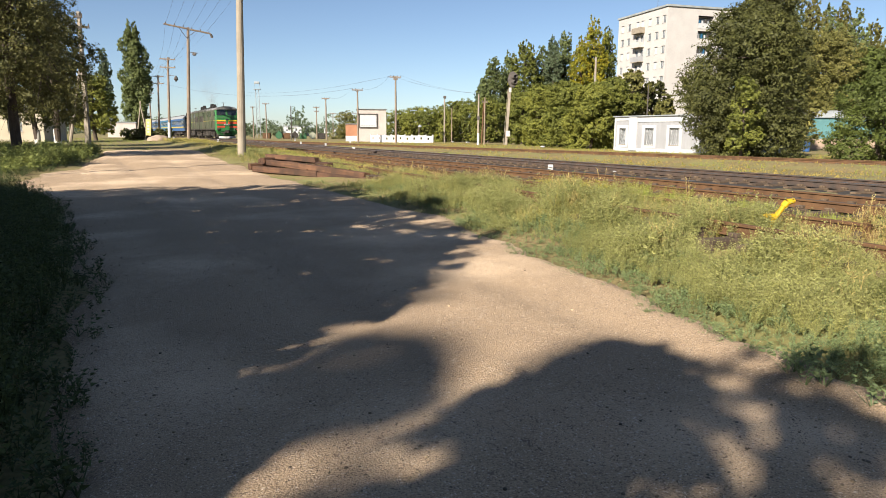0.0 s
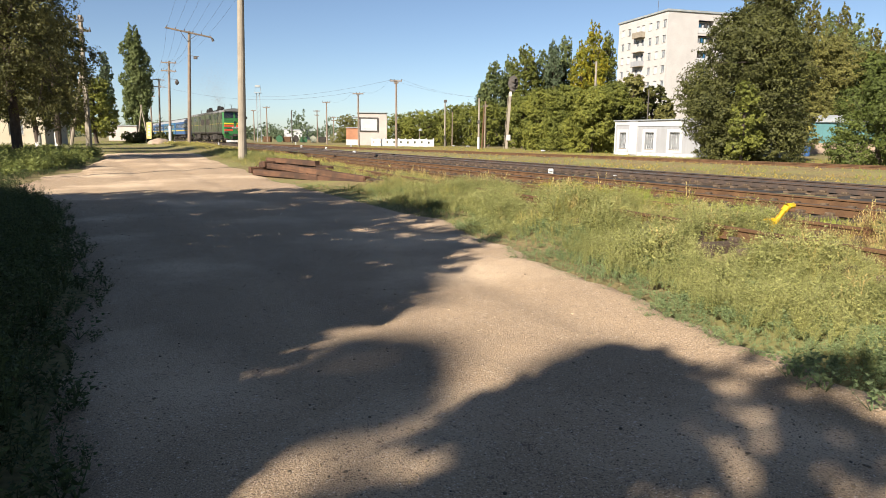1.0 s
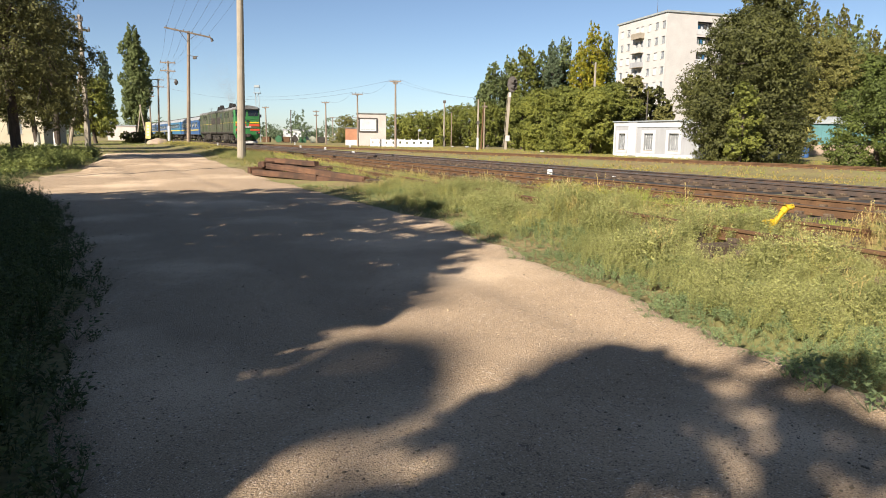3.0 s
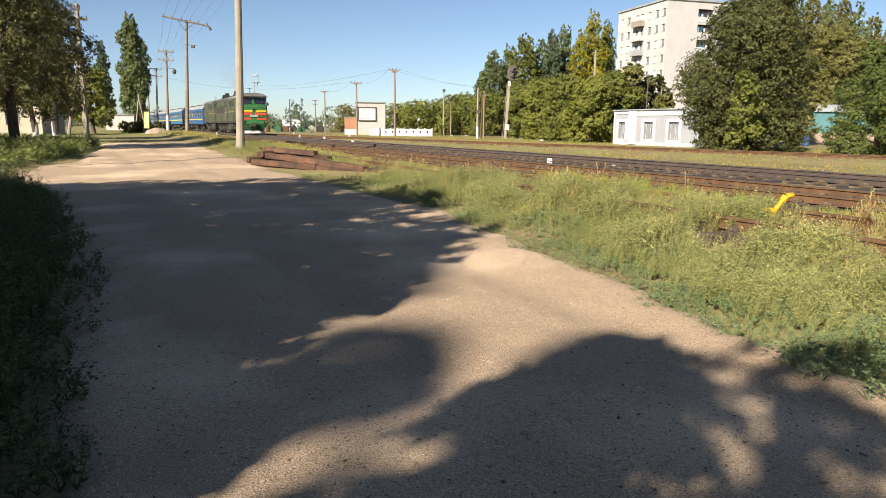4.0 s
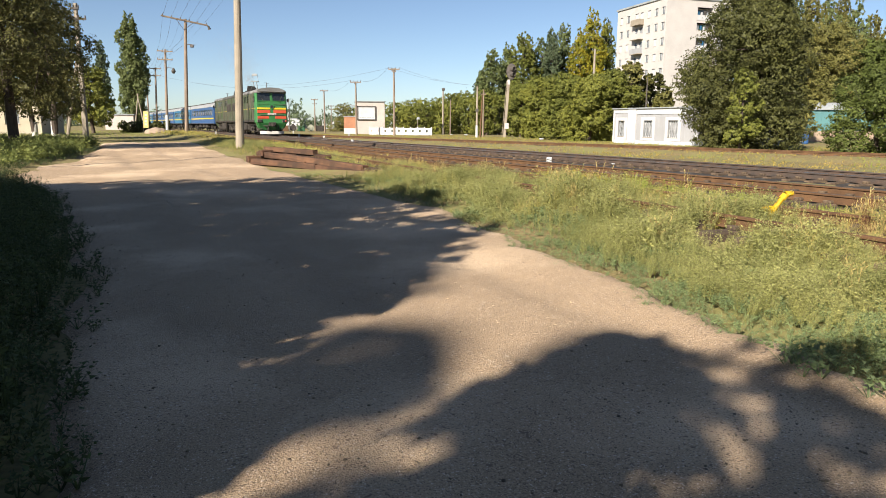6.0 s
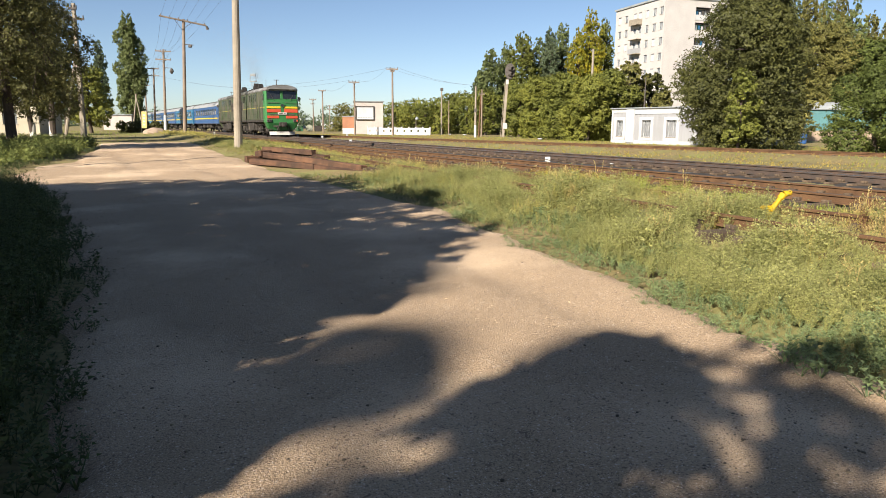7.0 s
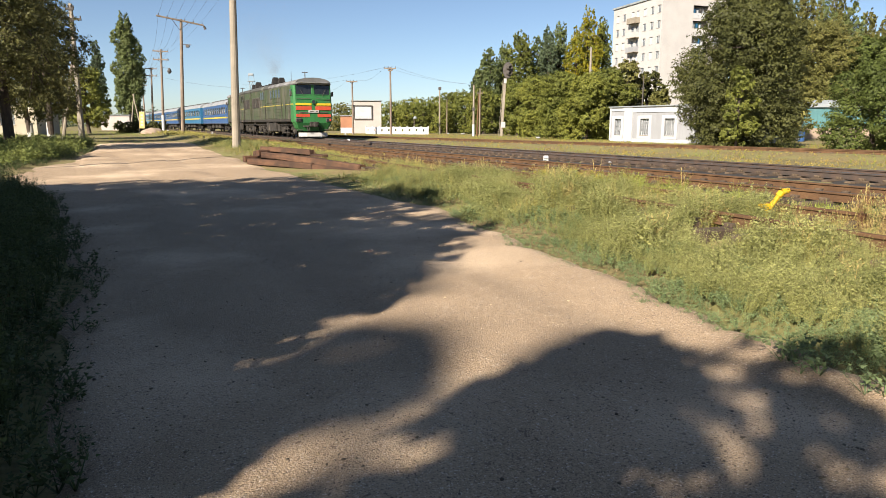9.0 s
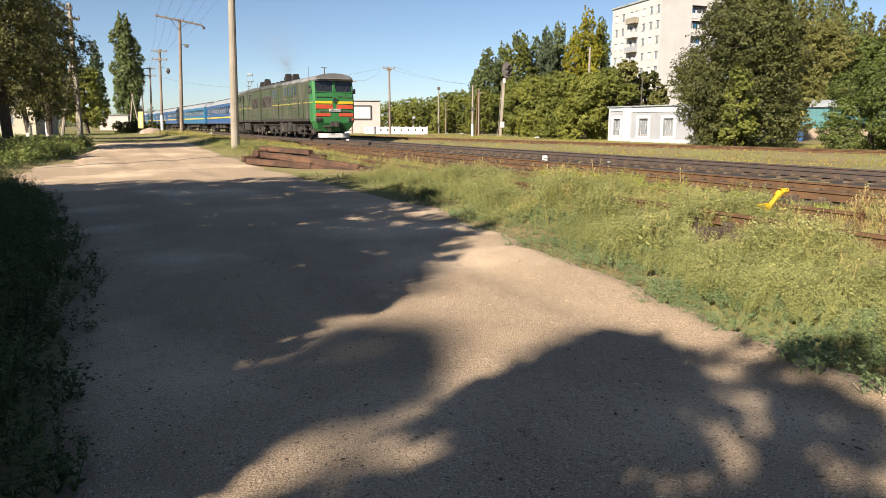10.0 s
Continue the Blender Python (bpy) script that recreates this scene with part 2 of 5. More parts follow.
def track(name, xc, y0, y1, head, sleeper_mat, near, label, bed=None, bed_half=1.9, gauge=1.52, dy=.55):
    """xc(y) is the middle line. near: stretch of y where each sleeper is a part of its own."""
    t = thing(name, Matrix.Identity(4), label, "railway track", kind="structure")
    straight = abs(xc(y0) - 2 * xc((y0 + y1) / 2) + xc(y1)) < .01
    ys = [y0, y1] if straight else list(np.linspace(y0, y1, 90))
    for side in (-1, 1):
        part("rail", rail_mesh([(xc(y) + side * gauge / 2, y) for y in ys], head), None, t)
    sm = cube(-1.36, 1.36, -.125, .125, RAIL_Z - .33, RAIL_Z - .155, .015)
    for side in (-1, 1):
        for q in (-1, 1):
            box(sm, side * .76 + q * .1 - .05, side * .76 + q * .1 + .05, -.07, .07, RAIL_Z - .16, RAIL_Z - .10, .01)
    me = bpy.data.meshes.new("sleeper")
    sm.to_mesh(me)
    me.materials.append(sleeper_mat)
    rng = random.Random(hash(len(name)) + 4)
    base = np.array([v.co[:] for v in me.vertices])
    y, far_v = y0, []
    while y < y1:
        if near[0] < y < near[1]:
            o = part("sleeper", me, None, t)
            o.location = (xc(y) + rng.uniform(-.04, .04), y, rng.uniform(-.012, .006))
            o.rotation_euler = (0, 0, rng.uniform(-.015, .015) - math.atan((xc(y + .5) - xc(y - .5))))
        else:
            far_v.append((xc(y), y))
        y += dy
    bm = bmesh.new()
    for x, y in far_v:
        box(bm, x - 1.36, x + 1.36, y - .125, y + .125, RAIL_Z - .33, RAIL_Z - .155) if y < 130 else None
    tagged(part("distant_sleepers", bm, sleeper_mat, t), kind="stuff")
    sm.free()
    if bed:
        xs = np.linspace(-bed_half, bed_half, 26)
        yy = spaced((y0, -8, 8), (-8, 45, .22), (45, y1, 12))
        v, fc = [], []
        for y in yy:
            for u in xs:
                e = smooth(abs(u), bed_half - .9, bed_half)
                v.append((xc(y) + u, y, RAIL_Z - .20 - .22 * e + .035 * noise.noise((u * 3, y * 3, 2)) + .03 * noise.noise((u * 9, y * 9, 4))))
        n = len(xs)
        for j in range(len(yy) - 1):
            for i in range(n - 1):
                k = j * n + i
                fc.append((k, k + 1, k + n + 1, k + n))
        part("ballast_bed", raw("ballast_bed", v, fc, bed, True), None, t)
    return t


NA, NB = 11.91, 16.74
track("track_rusty", lambda y: NA, -70, 420, M["rail_dark"], M["sleeper"], (2, 46), "rusty railway track with weathered sleepers in ballast", M["ballast"])
def main_line(y):
    """The main line bears off a little in the distance."""
    return NB + 1.6 * smooth(y, 58, 108)


track("track_main", main_line, -70, 420, M["rail_worn"], M["sleeper"], (6, 50), "main railway track with worn shiny rail heads", M["ballast_oil"], 2.3)
track("track_siding", lambda y: 7.70 + .055 * y, -40, 70, M["rail_rust"], M["sleeper"], (-2, 26), "overgrown rusty siding half hidden by weeds")


def far_line(y):
    return 17.5 + 19.5 * (1 - smooth(y, -60, 120)) + 1.2


track("track_distant", far_line, -60, 200, M["rail_rust"], M["sleeper"], (10, 60), "brown railway track beyond a strip of dry grass")


# ---- train ----
def body_ring(y, w, z0, zs, zr, n=7):
    """Cross-section: floor z0, side top zs, roof crown zr."""
    pts = [(-w, z0), (-w, zs)]
    for i in range(1, n):
        a = math.pi * (1 - i / n)
        pts.append((w * math.cos(a) * .97, zs + (zr - zs) * math.sin(a) ** .8))
    pts += [(w, zs), (w, z0)]
    return [(x, y, z) for x, z in pts]


M["yellow_dull"] = surface("yellow_dull", (.36, .28, .05), (.26, .22, .06), 1.0, .6, .05, stain=(.09, .10, .05), stain_scale=1.2, stain_at=.55)
WHEELS = []


def wheelset(parent, y, r, name="wheelset"):
    bm = bmesh.new()
    for s in (-1, 1):
        tube(bm, (s * .70, 0, 0), (s * .83, 0, 0), r, r, 18)
        tube(bm, (s * .83, 0, 0), (s * .86, 0, 0), r * .78, r * .6, 12)
        for k in range(6):
            a = k * math.pi / 3
            tube(bm, (s * .86, .28 * r * math.cos(a), .28 * r * math.sin(a)), (s * .87, .7 * r * math.cos(a), .7 * r * math.sin(a)), .05, .03, 5)
    tube(bm, (-.9, 0, 0), (.9, 0, 0), .09, .09, 8)
    o = part(name, bm, M["bogie"], parent)
    o.location = (0, y, r)
    WHEELS.append((o, y, r))
    return o


def bogie(parent, yc, axles, r):
    """Side frames with axle boxes, springs and brake gear."""
    bm = bmesh.new()
    half = abs(axles[0] - axles[-1]) / 2 + .75
    for s in (-1, 1):
        box(bm, s * 1.02 - .07, s * 1.02 + .07, yc - half, yc + half, .62, .86, .03)
        for a in axles:
            box(bm, s * 1.08 - .14, s * 1.08 + .14, a - .2, a + .2, r - .2, r + .2, .05)
            tube(bm, (s * 1.2, a, r), (s * 1.27, a, r), .15, .12, 10)
            for d in (-.36, .36):
                tube(bm, (s * 1.1, a + d, .52), (s * 1.1, a + d, 1.02), .1, .1, 8)
            box(bm, s * 1.05 - .04, s * 1.05 + .04, a + .5, a + .62, .28, .8, .02)
        tube(bm, (s * 1.16, yc - half, .95), (s * 1.16, yc + half, .95), .035, .035, 6)
        tube(bm, (s * 1.16, yc - half * .8, .36), (s * 1.16, yc + half * .8, .36), .03, .03, 6)
        for d in (-.5, .5):
            tube(bm, (s * 1.17, yc + d, .8), (s * 1.17, yc + d + .34, .8), .12, .12, 8)
    box(bm, -1, 1, yc - half + .1, yc - half + .35, .6, .9, .03)
    box(bm, -1, 1, yc + half - .35, yc + half - .1, .6, .9, .03)
    part("bogie_frame", bm, M["bogie"], parent)
    for a in axles:
        wheelset(parent, a, r)


def loco_section():
    t = thing("diesel_locomotive", Matrix.Identity(4), "green diesel locomotive with red and yellow stripes, pulling blue coaches", "locomotive", "locomotive sections")
    W, L = 1.56, 16.1
    # side body: floor 1.25, eaves 3.75
    part("body_side", loft([body_ring(y, W, 1.5, 4.13, 4.5) for y in (1.1, L)]), M["loco_side"], t, "dusty olive green ribbed side walls")
    # grey roof skin
    rings = []
    for y, dz, w in ((.02, .08, 1.40), (.4, .06, 1.58), (2.6, .04, 1.60), (L + .02, .04, 1.60)):
        ring = []
        for i in range(11):
            a = math.pi * (1 - i / 10)
            ring.append((w * math.cos(a), y - .16 * math.sin(a) * (y < .6), 4.18 + dz + .44 * math.sin(a) ** .8))
        ring += [(w * .97, y, 4.1 + dz), (-w * .97, y, 4.1 + dz)]
        rings.append(ring)
    part("roof", loft(rings), M["loco_roof"], t, "grey sooty curved roof")
    rings = [[(1.615 * math.cos(math.pi * (1 - i / 10)), y, 4.222 + .45 * math.sin(math.pi * i / 10) ** .8) for i in range(11)] + [(1.575, y, 4.12), (-1.575, y, 4.12)] for y in (8.6, L + .03)]
    part("engine_roof", loft(rings), M["soot_roof"], t, "dark soot-stained engine roof")
    part("visor", loft([[(-1.42, .05, z), (-1.1, -.2, z + .03), (1.1, -.2, z + .03), (1.42, .05, z), (1.42, .35, z + .02), (-1.42, .35, z + .02)] for z in (4.27, 4.31)]), M["loco_roof"], t)
    # cab with slightly raked front
    def front(z):
        return .10 + .16 * smooth(z, 2.6, 4.2) + .34 * smooth(-z, -1.25, -.5)
    rings = []
    for z, w in ((.55, 1.12), (.8, 1.34), (1.2, 1.5), (1.3, W), (2.0, W), (2.7, W), (3.3, W - .01), (4.13, W - .04), (4.28, W - .14), (4.42, W - .5)):
        y = front(z)
        c = .16
        yb = 1.12 if z > 1.22 else 1.0
        rings.append([(-w, yb, z), (-w, y + c, z), (-w + c * .9, y, z), (0, y - .04, z), (w - c * .9, y, z), (w, y + c, z), (w, yb, z)])
    part("cab", loft(rings), M["loco_green"], t, "bright green driver's cab")
    for s in (-1, 1):
        # windscreen in a frame
        x0, x1 = (.13, 1.36) if s > 0 else (-1.36, -.13)
        bm = bmesh.new()
        def quad(x0, x1, z0, z1, d, inset=.0):
            vs = [bm.verts.new((x, front(z) - d - .04 * (1 - abs(x) / 1.5), z)) for x, z in ((x0, z0), (x1, z0), (x1, z1), (x0, z1))]
            vb = [bm.verts.new((v.co.x, v.co.y + .05, v.co.z)) for v in vs]
            bm.faces.new(vs)
            for i in range(4):
                bm.faces.new((vs[i], vs[(i + 1) % 4], vb[(i + 1) % 4], vb[i]))
        quad(x0, x1, 3.42, 4.2, .006)
        glass = part("windscreen", bm, M["glass_dark"], t, "dark reflecting windscreen")
        bm = bmesh.new()
        for a, b, z0, z1 in ((x0 - .05, x1 + .05, 3.36, 3.42), (x0 - .05, x1 + .05, 4.2, 4.25), (x0 - .05, x0, 3.42, 4.2), (x1, x1 + .05, 3.42, 4.2)):
            y = front((z0 + z1) / 2)
            if z1 - z0 > .3:
                quad(a, b, z0, z1, .03)
            else:
                box(bm, a, b, y - .055, y + .02, z0, z1)
        part("window_frame", bm, M["loco_green"], glass)
        bm = bmesh.new()
        tube(bm, ((x0 + x1) / 2, front(3.3) - .1, 3.28), ((x0 + x1) / 2 + s * .3, front(3.8) - .1, 3.85), .012, .012, 5)
        part("wiper", bm, M["iron"], glass)
        # stripes, hugging the front
        for nm, z0, z1, mt, xa, xb in (("yellow_stripe", 2.57, 2.74, "yellow", .16, 1.42), ("red_panel", 2.2, 2.5, "red", .16, 1.42), ("red_panel", 1.66, 1.9, "red", .32, 1.42)):
            a, b = (xa, xb) if s > 0 else (-xb, -xa)
            part(nm, cube(a, b, .045, .16, z0, z1, .004), M[mt], t)
        part("vent_bar", cube(*((.42, 1.15) if s > 0 else (-1.15, -.42)), .03, .14, 1.98, 2.06, .01), M["iron"], t)
        part("hand_rail", rod((s * .25, .02, 3.1), (s * 1.4, .06, 3.06), .02, n=6), M["iron"], t)
        lamp = part("headlight", cube(*((1.0, 1.46) if s > 0 else (-1.46, -1.0)), .0, .2, 1.3, 1.58, .02), M["iron"], t)
        part("lens", rod((s * 1.12, -.02, 1.44), (s * 1.12, .02, 1.44), .09, n=12), M["glass_dark"], lamp)
        part("lens", rod((s * 1.34, -.02, 1.44), (s * 1.34, .02, 1.44), .08, n=12), M["red"] if s > 0 else M["glass_dark"], lamp)
        part("step", cube(*((.9, 1.3) if s > 0 else (-1.3, -.9)), .2, .5, .62, .68, .01), M["iron"], t)
        part("mirror", cube(*((1.6, 1.78) if s > 0 else (-1.78, -1.6)), .45, .5, 3.3, 3.65, .02), M["iron"], t)
        # cab side window and door
        part("side_window", cube(*((1.55, 1.58) if s > 0 else (-1.58, -1.55)), .75, 1.35, 3.3, 3.85, .01), M["glass_dark"], t)
        door = part("door", cube(*((1.55, 1.585) if s > 0 else (-1.585, -1.55)), 2.75, 3.45, 1.55, 3.75, .01), M["loco_side"], t)
        part("door_handle", rod((s * 1.62, 2.7, 1.5), (s * 1.62, 2.7, 2.9), .02, n=6), M["iron"], door)
        part("yellow_line", cube(*((1.55, 1.572) if s > 0 else (-1.572, -1.55)), .26, 12.6, 2.62, 2.70), M["yellow_dull"], t, "faded yellow stripe")
        # ribs and panels along the wall
        for z in (1.62, 1.85, 2.1, 2.35, 2.95):
            part("rib", cube(*((1.55, 1.585) if s > 0 else (-1.585, -1.55)), 3.6, L - .1, z - .025, z + .025), M["loco_side"], t)
        for y in (4.0, 7.0, 10.0, 12.1, 15.8):
            part("panel_seam", cube(*((1.55, 1.59) if s > 0 else (-1.59, -1.55)), y - .03, y + .03, 1.5, 4.05), M["loco_side"], t)
        for y in (4.5, 5.5, 6.5, 7.5, 10.6, 11.4):
            win = part("side_window", cube(*((1.55, 1.575) if s > 0 else (-1.575, -1.55)), y, y + .5, 3.3, 3.98, .01), M["glass_dark"], t)
            part("window_frame", cube(*((1.555, 1.59) if s > 0 else (-1.59, -1.555)), y - .05, y + .55, 3.24, 3.3), M["loco_side"], win)
        for y in (1.3, 3.9, 9.95):
            part("hand_rail", rod((s * 1.63, y, 1.55), (s * 1.63, y, 2.9), .02, n=6), M["iron"], t)
        for z in (.42, .72, 1.02):
            part("step", cube(*((1.3, 1.56) if s > 0 else (-1.56, -1.3)), 2.8, 3.4, z, z + .04), M["iron"], t)
        for y, z0, z1 in ((6.5, .5, 1.25), (7.8, .45, 1.2), (9.05, .5, 1.25)):
            part("equipment_box", cube(*((1.3, 1.52) if s > 0 else (-1.52, -1.3)), y, y + 1.0, z0, z1, .04), M["bogie"], t)
        part("brake_pipe", rod((s * 1.38, 1.3, 1.22), (s * 1.38, L - .2, 1.22), .04, n=6), M["bogie"], t)
        for y in (12.3, 14.1):
            g = part("radiator_grille", cube(*((1.55, 1.60) if s > 0 else (-1.60, -1.55)), y, y + 1.55, 2.6, 3.55, .01), M["iron"], t)
            for k in range(9):
                part("slat", cube(*((1.59, 1.63) if s > 0 else (-1.63, -1.59)), y + .06, y + 1.49, 2.66 + k * .095, 2.70 + k * .095), M["bogie"], g)
        part("sill", cube(*((1.4, 1.6) if s > 0 else (-1.6, -1.4)), 1.2, L, 1.3, 1.52, .02), M["bogie"], t)
    plate = part("number_plate", cube(-.42, .42, -.02, .1, 2.0, 2.2, .01), M["white_paint"], t)
    for k in range(7):
        if k != 4:
            part("number_bar", cube(-.34 + k * .1, -.28 + k * .1, -.026, -.018, 2.05, 2.15), M["iron"], plate)
    lamp = part("top_lamp", rod((0, -.02, 2.84), (0, .2, 2.84), .2, .2, 14), M["loco_green"], t)
    part("lens", rod((0, -.03, 2.84), (0, -.01, 2.84), .14, n=14), M["glass_dark"], lamp)
    part("roof_horn", rod((0, .1, 4.5), (0, .5, 4.56), .09, .05), M["iron"], t)
    part("window_post", cube(-.1, .1, .12, .3, 3.36, 4.28, .02), M["loco_green"], t)
    bm = bmesh.new()
    box(bm, -.35, .35, -.05, .5, .9, 1.3, .03)
    tube(bm, (0, -.35, 1.06), (0, .3, 1.06), .16, .16, 8)
    box(bm, -.14, .14, -.55, -.2, .88, 1.24, .04)
    for x in (-.55, -.4, .45, .6):
        tube(bm, (x, .2, .95), (x * .95, -.1, .55), .035, .035, 6)
    part("coupler", bm, M["bogie"], t)
    part("buffer_beam_slot", cube(-.85, -.4, .06, .2, .9, 1.0), M["iron"], t)
    rings = []
    for x, y in ((-1.18, .3), (-.6, .05), (.6, .05), (1.18, .3)):
        rings.append([(x, y, .13), (x, y + .08, .13), (x, y + .16, .44), (x, y + .06, .44)])
    part("snow_plough", loft(rings), M["white_paint"], t, "dusty white painted plough blade")
    # underframe
    bm = bmesh.new()
    box(bm, -1.25, 1.25, 1.0, L, 1.0, 1.5)
    box(bm, -1.36, 1.36, 6.3, 9.9, .4, 1.3, .15)
    part("fuel_tank", bm, M["bogie"], t)
    bogie(t, 3.6, (1.75, 3.6, 5.45), .525)
    bogie(t, 12.7, (10.85, 12.7, 14.55), .525)
    # roof gear
    for y, h, w in ((10.0, .8, .3), (12.3, .95, .34), (14.0, .45, .35), (15.5, .4, .4)):
        rings = [[(-w, y - .34, 4.45), (w, y - .34, 4.45), (w, y + .34, 4.45), (-w, y + .34, 4.45)],
                 [(-w * .9, y - .31, 4.45 + h * .6), (w * .9, y - .31, 4.45 + h * .6), (w * .9, y + .31, 4.45 + h * .6), (-w * .9, y + .31, 4.45 + h * .6)],
                 [(-w * .6, y - .24, 4.48 + h), (w * .6, y - .24, 4.48 + h), (w * .6, y + .24, 4.48 + h), (-w * .6, y + .24, 4.48 + h)]]
        part("exhaust_hood", loft(rings), M["soot_black"], t, "black exhaust hood")
    for y in (6.2, 8.2, 14.2):
        part("roof_hatch", cube(-.7, .7, y - .7, y + .7, 4.48, 4.66, .03), M["loco_roof"], t)
    an = part("aerial", rod((0, 2.2, 4.5), (0, 2.2, 5.3), .05, .03, 6), M["iron"], t)
    part("cross_bar", rod((-.25, 2.2, 5.25), (.25, 2.2, 5.25), .03, n=6), M["iron"], an)
    part("whip_aerial", rod((-.5, 4.6, 4.4), (-.5, 4.6, 5.5), .02, .01, 6), M["iron"], t)
    return t


def coach(colour, label):
    t = thing("passenger_coach", Matrix.Identity(4), label, "railway coach", "coaches of the train")
    W, L = 1.54, 23.7
    part("body", loft([body_ring(y, W, 1.15, 3.55, 4.1) for y in (.0, L)]), M[colour], t)
    rings = []
    for y in (-.02, L + .02):
        rings.append([(1.57 * math.cos(math.pi * (1 - i / 10)), y, 3.52 + .72 * math.sin(math.pi * i / 10) ** .85) for i in range(11)])
    part("roof", loft(rings), M["coach_roof"], t, "grey ribbed roof")
    for k in range(9):
        part("roof_vent", cube(-.25, .25, 1.5 + k * 2.55, 2.1 + k * 2.55, 4.15, 4.4, .06), M["iron"], t)
    for s in (-1, 1):
        a, b = (1.535, 1.56) if s > 0 else (-1.56, -1.535)
        part("yellow_stripe", cube(a, b, .1, L - .1, 1.82, 1.98), M["yellow"], t)
        for k in range(11):
            y = 1.75 + k * 1.86
            win = part("window", cube(a * 1.003, b * 1.003, y, y + 1.15, 2.35, 3.2, .02), M["glass_dark"], t)
            part("window_frame", cube(a * 1.006, b * 1.006, y + .02, y + 1.13, 2.86, 2.9), M["coach_roof"], win)
            part("curtain", cube(a * 1.004, b * 1.004, y + .1, y + .36, 2.4, 2.84), M["white_paint"], win)
        for y in (.25, L - .95):
            d = part("door", cube(a, b, y, y + .7, 1.3, 3.3, .01), M[colour], t)
            part("door_window", cube(a * 1.004, b * 1.004, y + .15, y + .55, 2.4, 3.1), M["glass_dark"], d)
        part("sill", cube(*((1.4, 1.57) if s > 0 else (-1.57, -1.4)), .0, L, 1.08, 1.18, .01), M["bogie"], t)
        for y in (7.5, 10.5, 14):
            part("battery_box", cube(*((.7, 1.35) if s > 0 else (-1.35, -.7)), y, y + 1.8, .55, 1.1, .04), M["bogie"], t)
    part("gangway", cube(-.6, .6, -.4, 0, 1.2, 3.6, .05), M["bogie"], t)
    part("gangway", cube(-.6, .6, L, L + .4, 1.2, 3.6, .05), M["bogie"], t)
    bogie(t, 3.4, (2.2, 4.6), .475)
    bogie(t, L - 3.4, (L - 4.6, L - 2.2), .475)
    return t


def train_at(t):
    """Distance along the track of the locomotive's nose."""
    return 102.45 - 5.81 * t + .0355 * t * t


TRAIN = [(loco_section(), 0.0, False)]
TRAIN.append((copy_thing(TRAIN[0][0], Matrix.Identity(4)), 32.7, True))
for o in TRAIN[1][0].children:
    if o.name.startswith("cab"):
        o.data = o.data.copy()
        o.data.materials[0] = M["loco_side"]
blue = coach("coach_blue", "blue passenger coach with a yellow stripe and dark windows")
cyan = coach("coach_cyan", "lighter sea-blue passenger coach with a yellow stripe")
TRAIN += [(blue, 33.7, False), (cyan, 58.2, False)]
for k, src in enumerate((blue, blue, cyan, blue)):
    TRAIN.append((copy_thing(src, Matrix.Identity(4)), 82.7 + 24.5 * k, False))


def car_pose(off, turned, t):
    """A car stands with both bogies on the line."""
    y = train_at(t) + off
    mid = y + (-8 if turned else 10)
    bend = -math.degrees(math.atan((main_line(mid + 7) - main_line(mid - 7)) / 14))
    return pose(main_line(mid) + (y - mid) * (main_line(mid + 7) - main_line(mid - 7)) / 14, y, RAIL_Z, 0, 0, bend + (180 if turned else 0))


for ob, off, turned in TRAIN:
    ob.matrix_world = car_pose(off, turned, 0)


M["soot"] = surface("soot", (.20, .19, .19), (.26, .25, .25), 1, .95, 0, fine_amt=0)


def smoke_puff(seed, n, size, y, z, rx, rz):
    """Exhaust haze: a loose cloud of fine soot flakes."""
    rng = np.random.default_rng(seed)
    c = rng.normal(0, 1, (n, 3)) * np.array((rx, rx * 1.4, rz)) + np.array((0, y, z))
    v, f = leaf_flakes(rng, c, size)
    return part("soot_cloud", raw("soot_cloud", v, f, M["soot"]), None, SMOKE)


def leaf_flakes(rng, c, size):
    a, b = rng.normal(0, 1, (2, len(c), 3)) * size
    return np.stack([c, c + a, c + b], 1).reshape(-1, 3), np.arange(len(c) * 3).reshape(-1, 3)


SMOKE = thing("exhaust_smoke", Matrix.Identity(4), "faint grey exhaust smoke above the locomotive roof", "smoke")
smoke_puff(1, 22000, .0058, 12.6, 6.2, .35, .5)
smoke_puff(2, 38000, .006, 14.5, 7.6, .9, .9)
smoke_puff(3, 34000, .0065, 18.0, 9.2, 1.6, 1.3)
smoke_puff(4, 30000, .0065, 23.0, 10.6, 2.4, 1.6)
TRAIN.append((SMOKE, 0.0, False))
SMOKE.matrix_world = car_pose(0.0, False, 0)


# ---- trees ----
M["bark"] = surface("bark", (.11, .085, .065), (.065, .05, .04), 4, .95, .8, wave=((12, 12, 1.5), (.045, .035, .03)))
M["bark_white"] = surface("bark_white", (.62, .60, .56), (.45, .43, .4), 3, .95, .6)
M["leaf_dark"] = leafy("leaf_dark", (.100, .105, .034), (.062, .068, .024))
# darker tones stand in for neighbouring trees' shade on the far-left crowns
M["leaf_shade"] = leafy("leaf_shade", (.125, .122, .043), (.064, .068, .026))
M["leaf_mid"] = leafy("leaf_mid", (.180, .195, .044), (.115, .132, .033))
M["leaf_bright"] = leafy("leaf_bright", (.215, .225, .048), (.145, .162, .038))
M["leaf_yellow"] = leafy("leaf_yellow", (.34, .29, .025), (.17, .19, .03), 1.2)
M["leaf_poplar"] = leafy("leaf_poplar", (.165, .195, .080), (.120, .150, .062))
M["leaf_green"] = leafy("leaf_green", (.110, .138, .036), (.076, .100, .028))
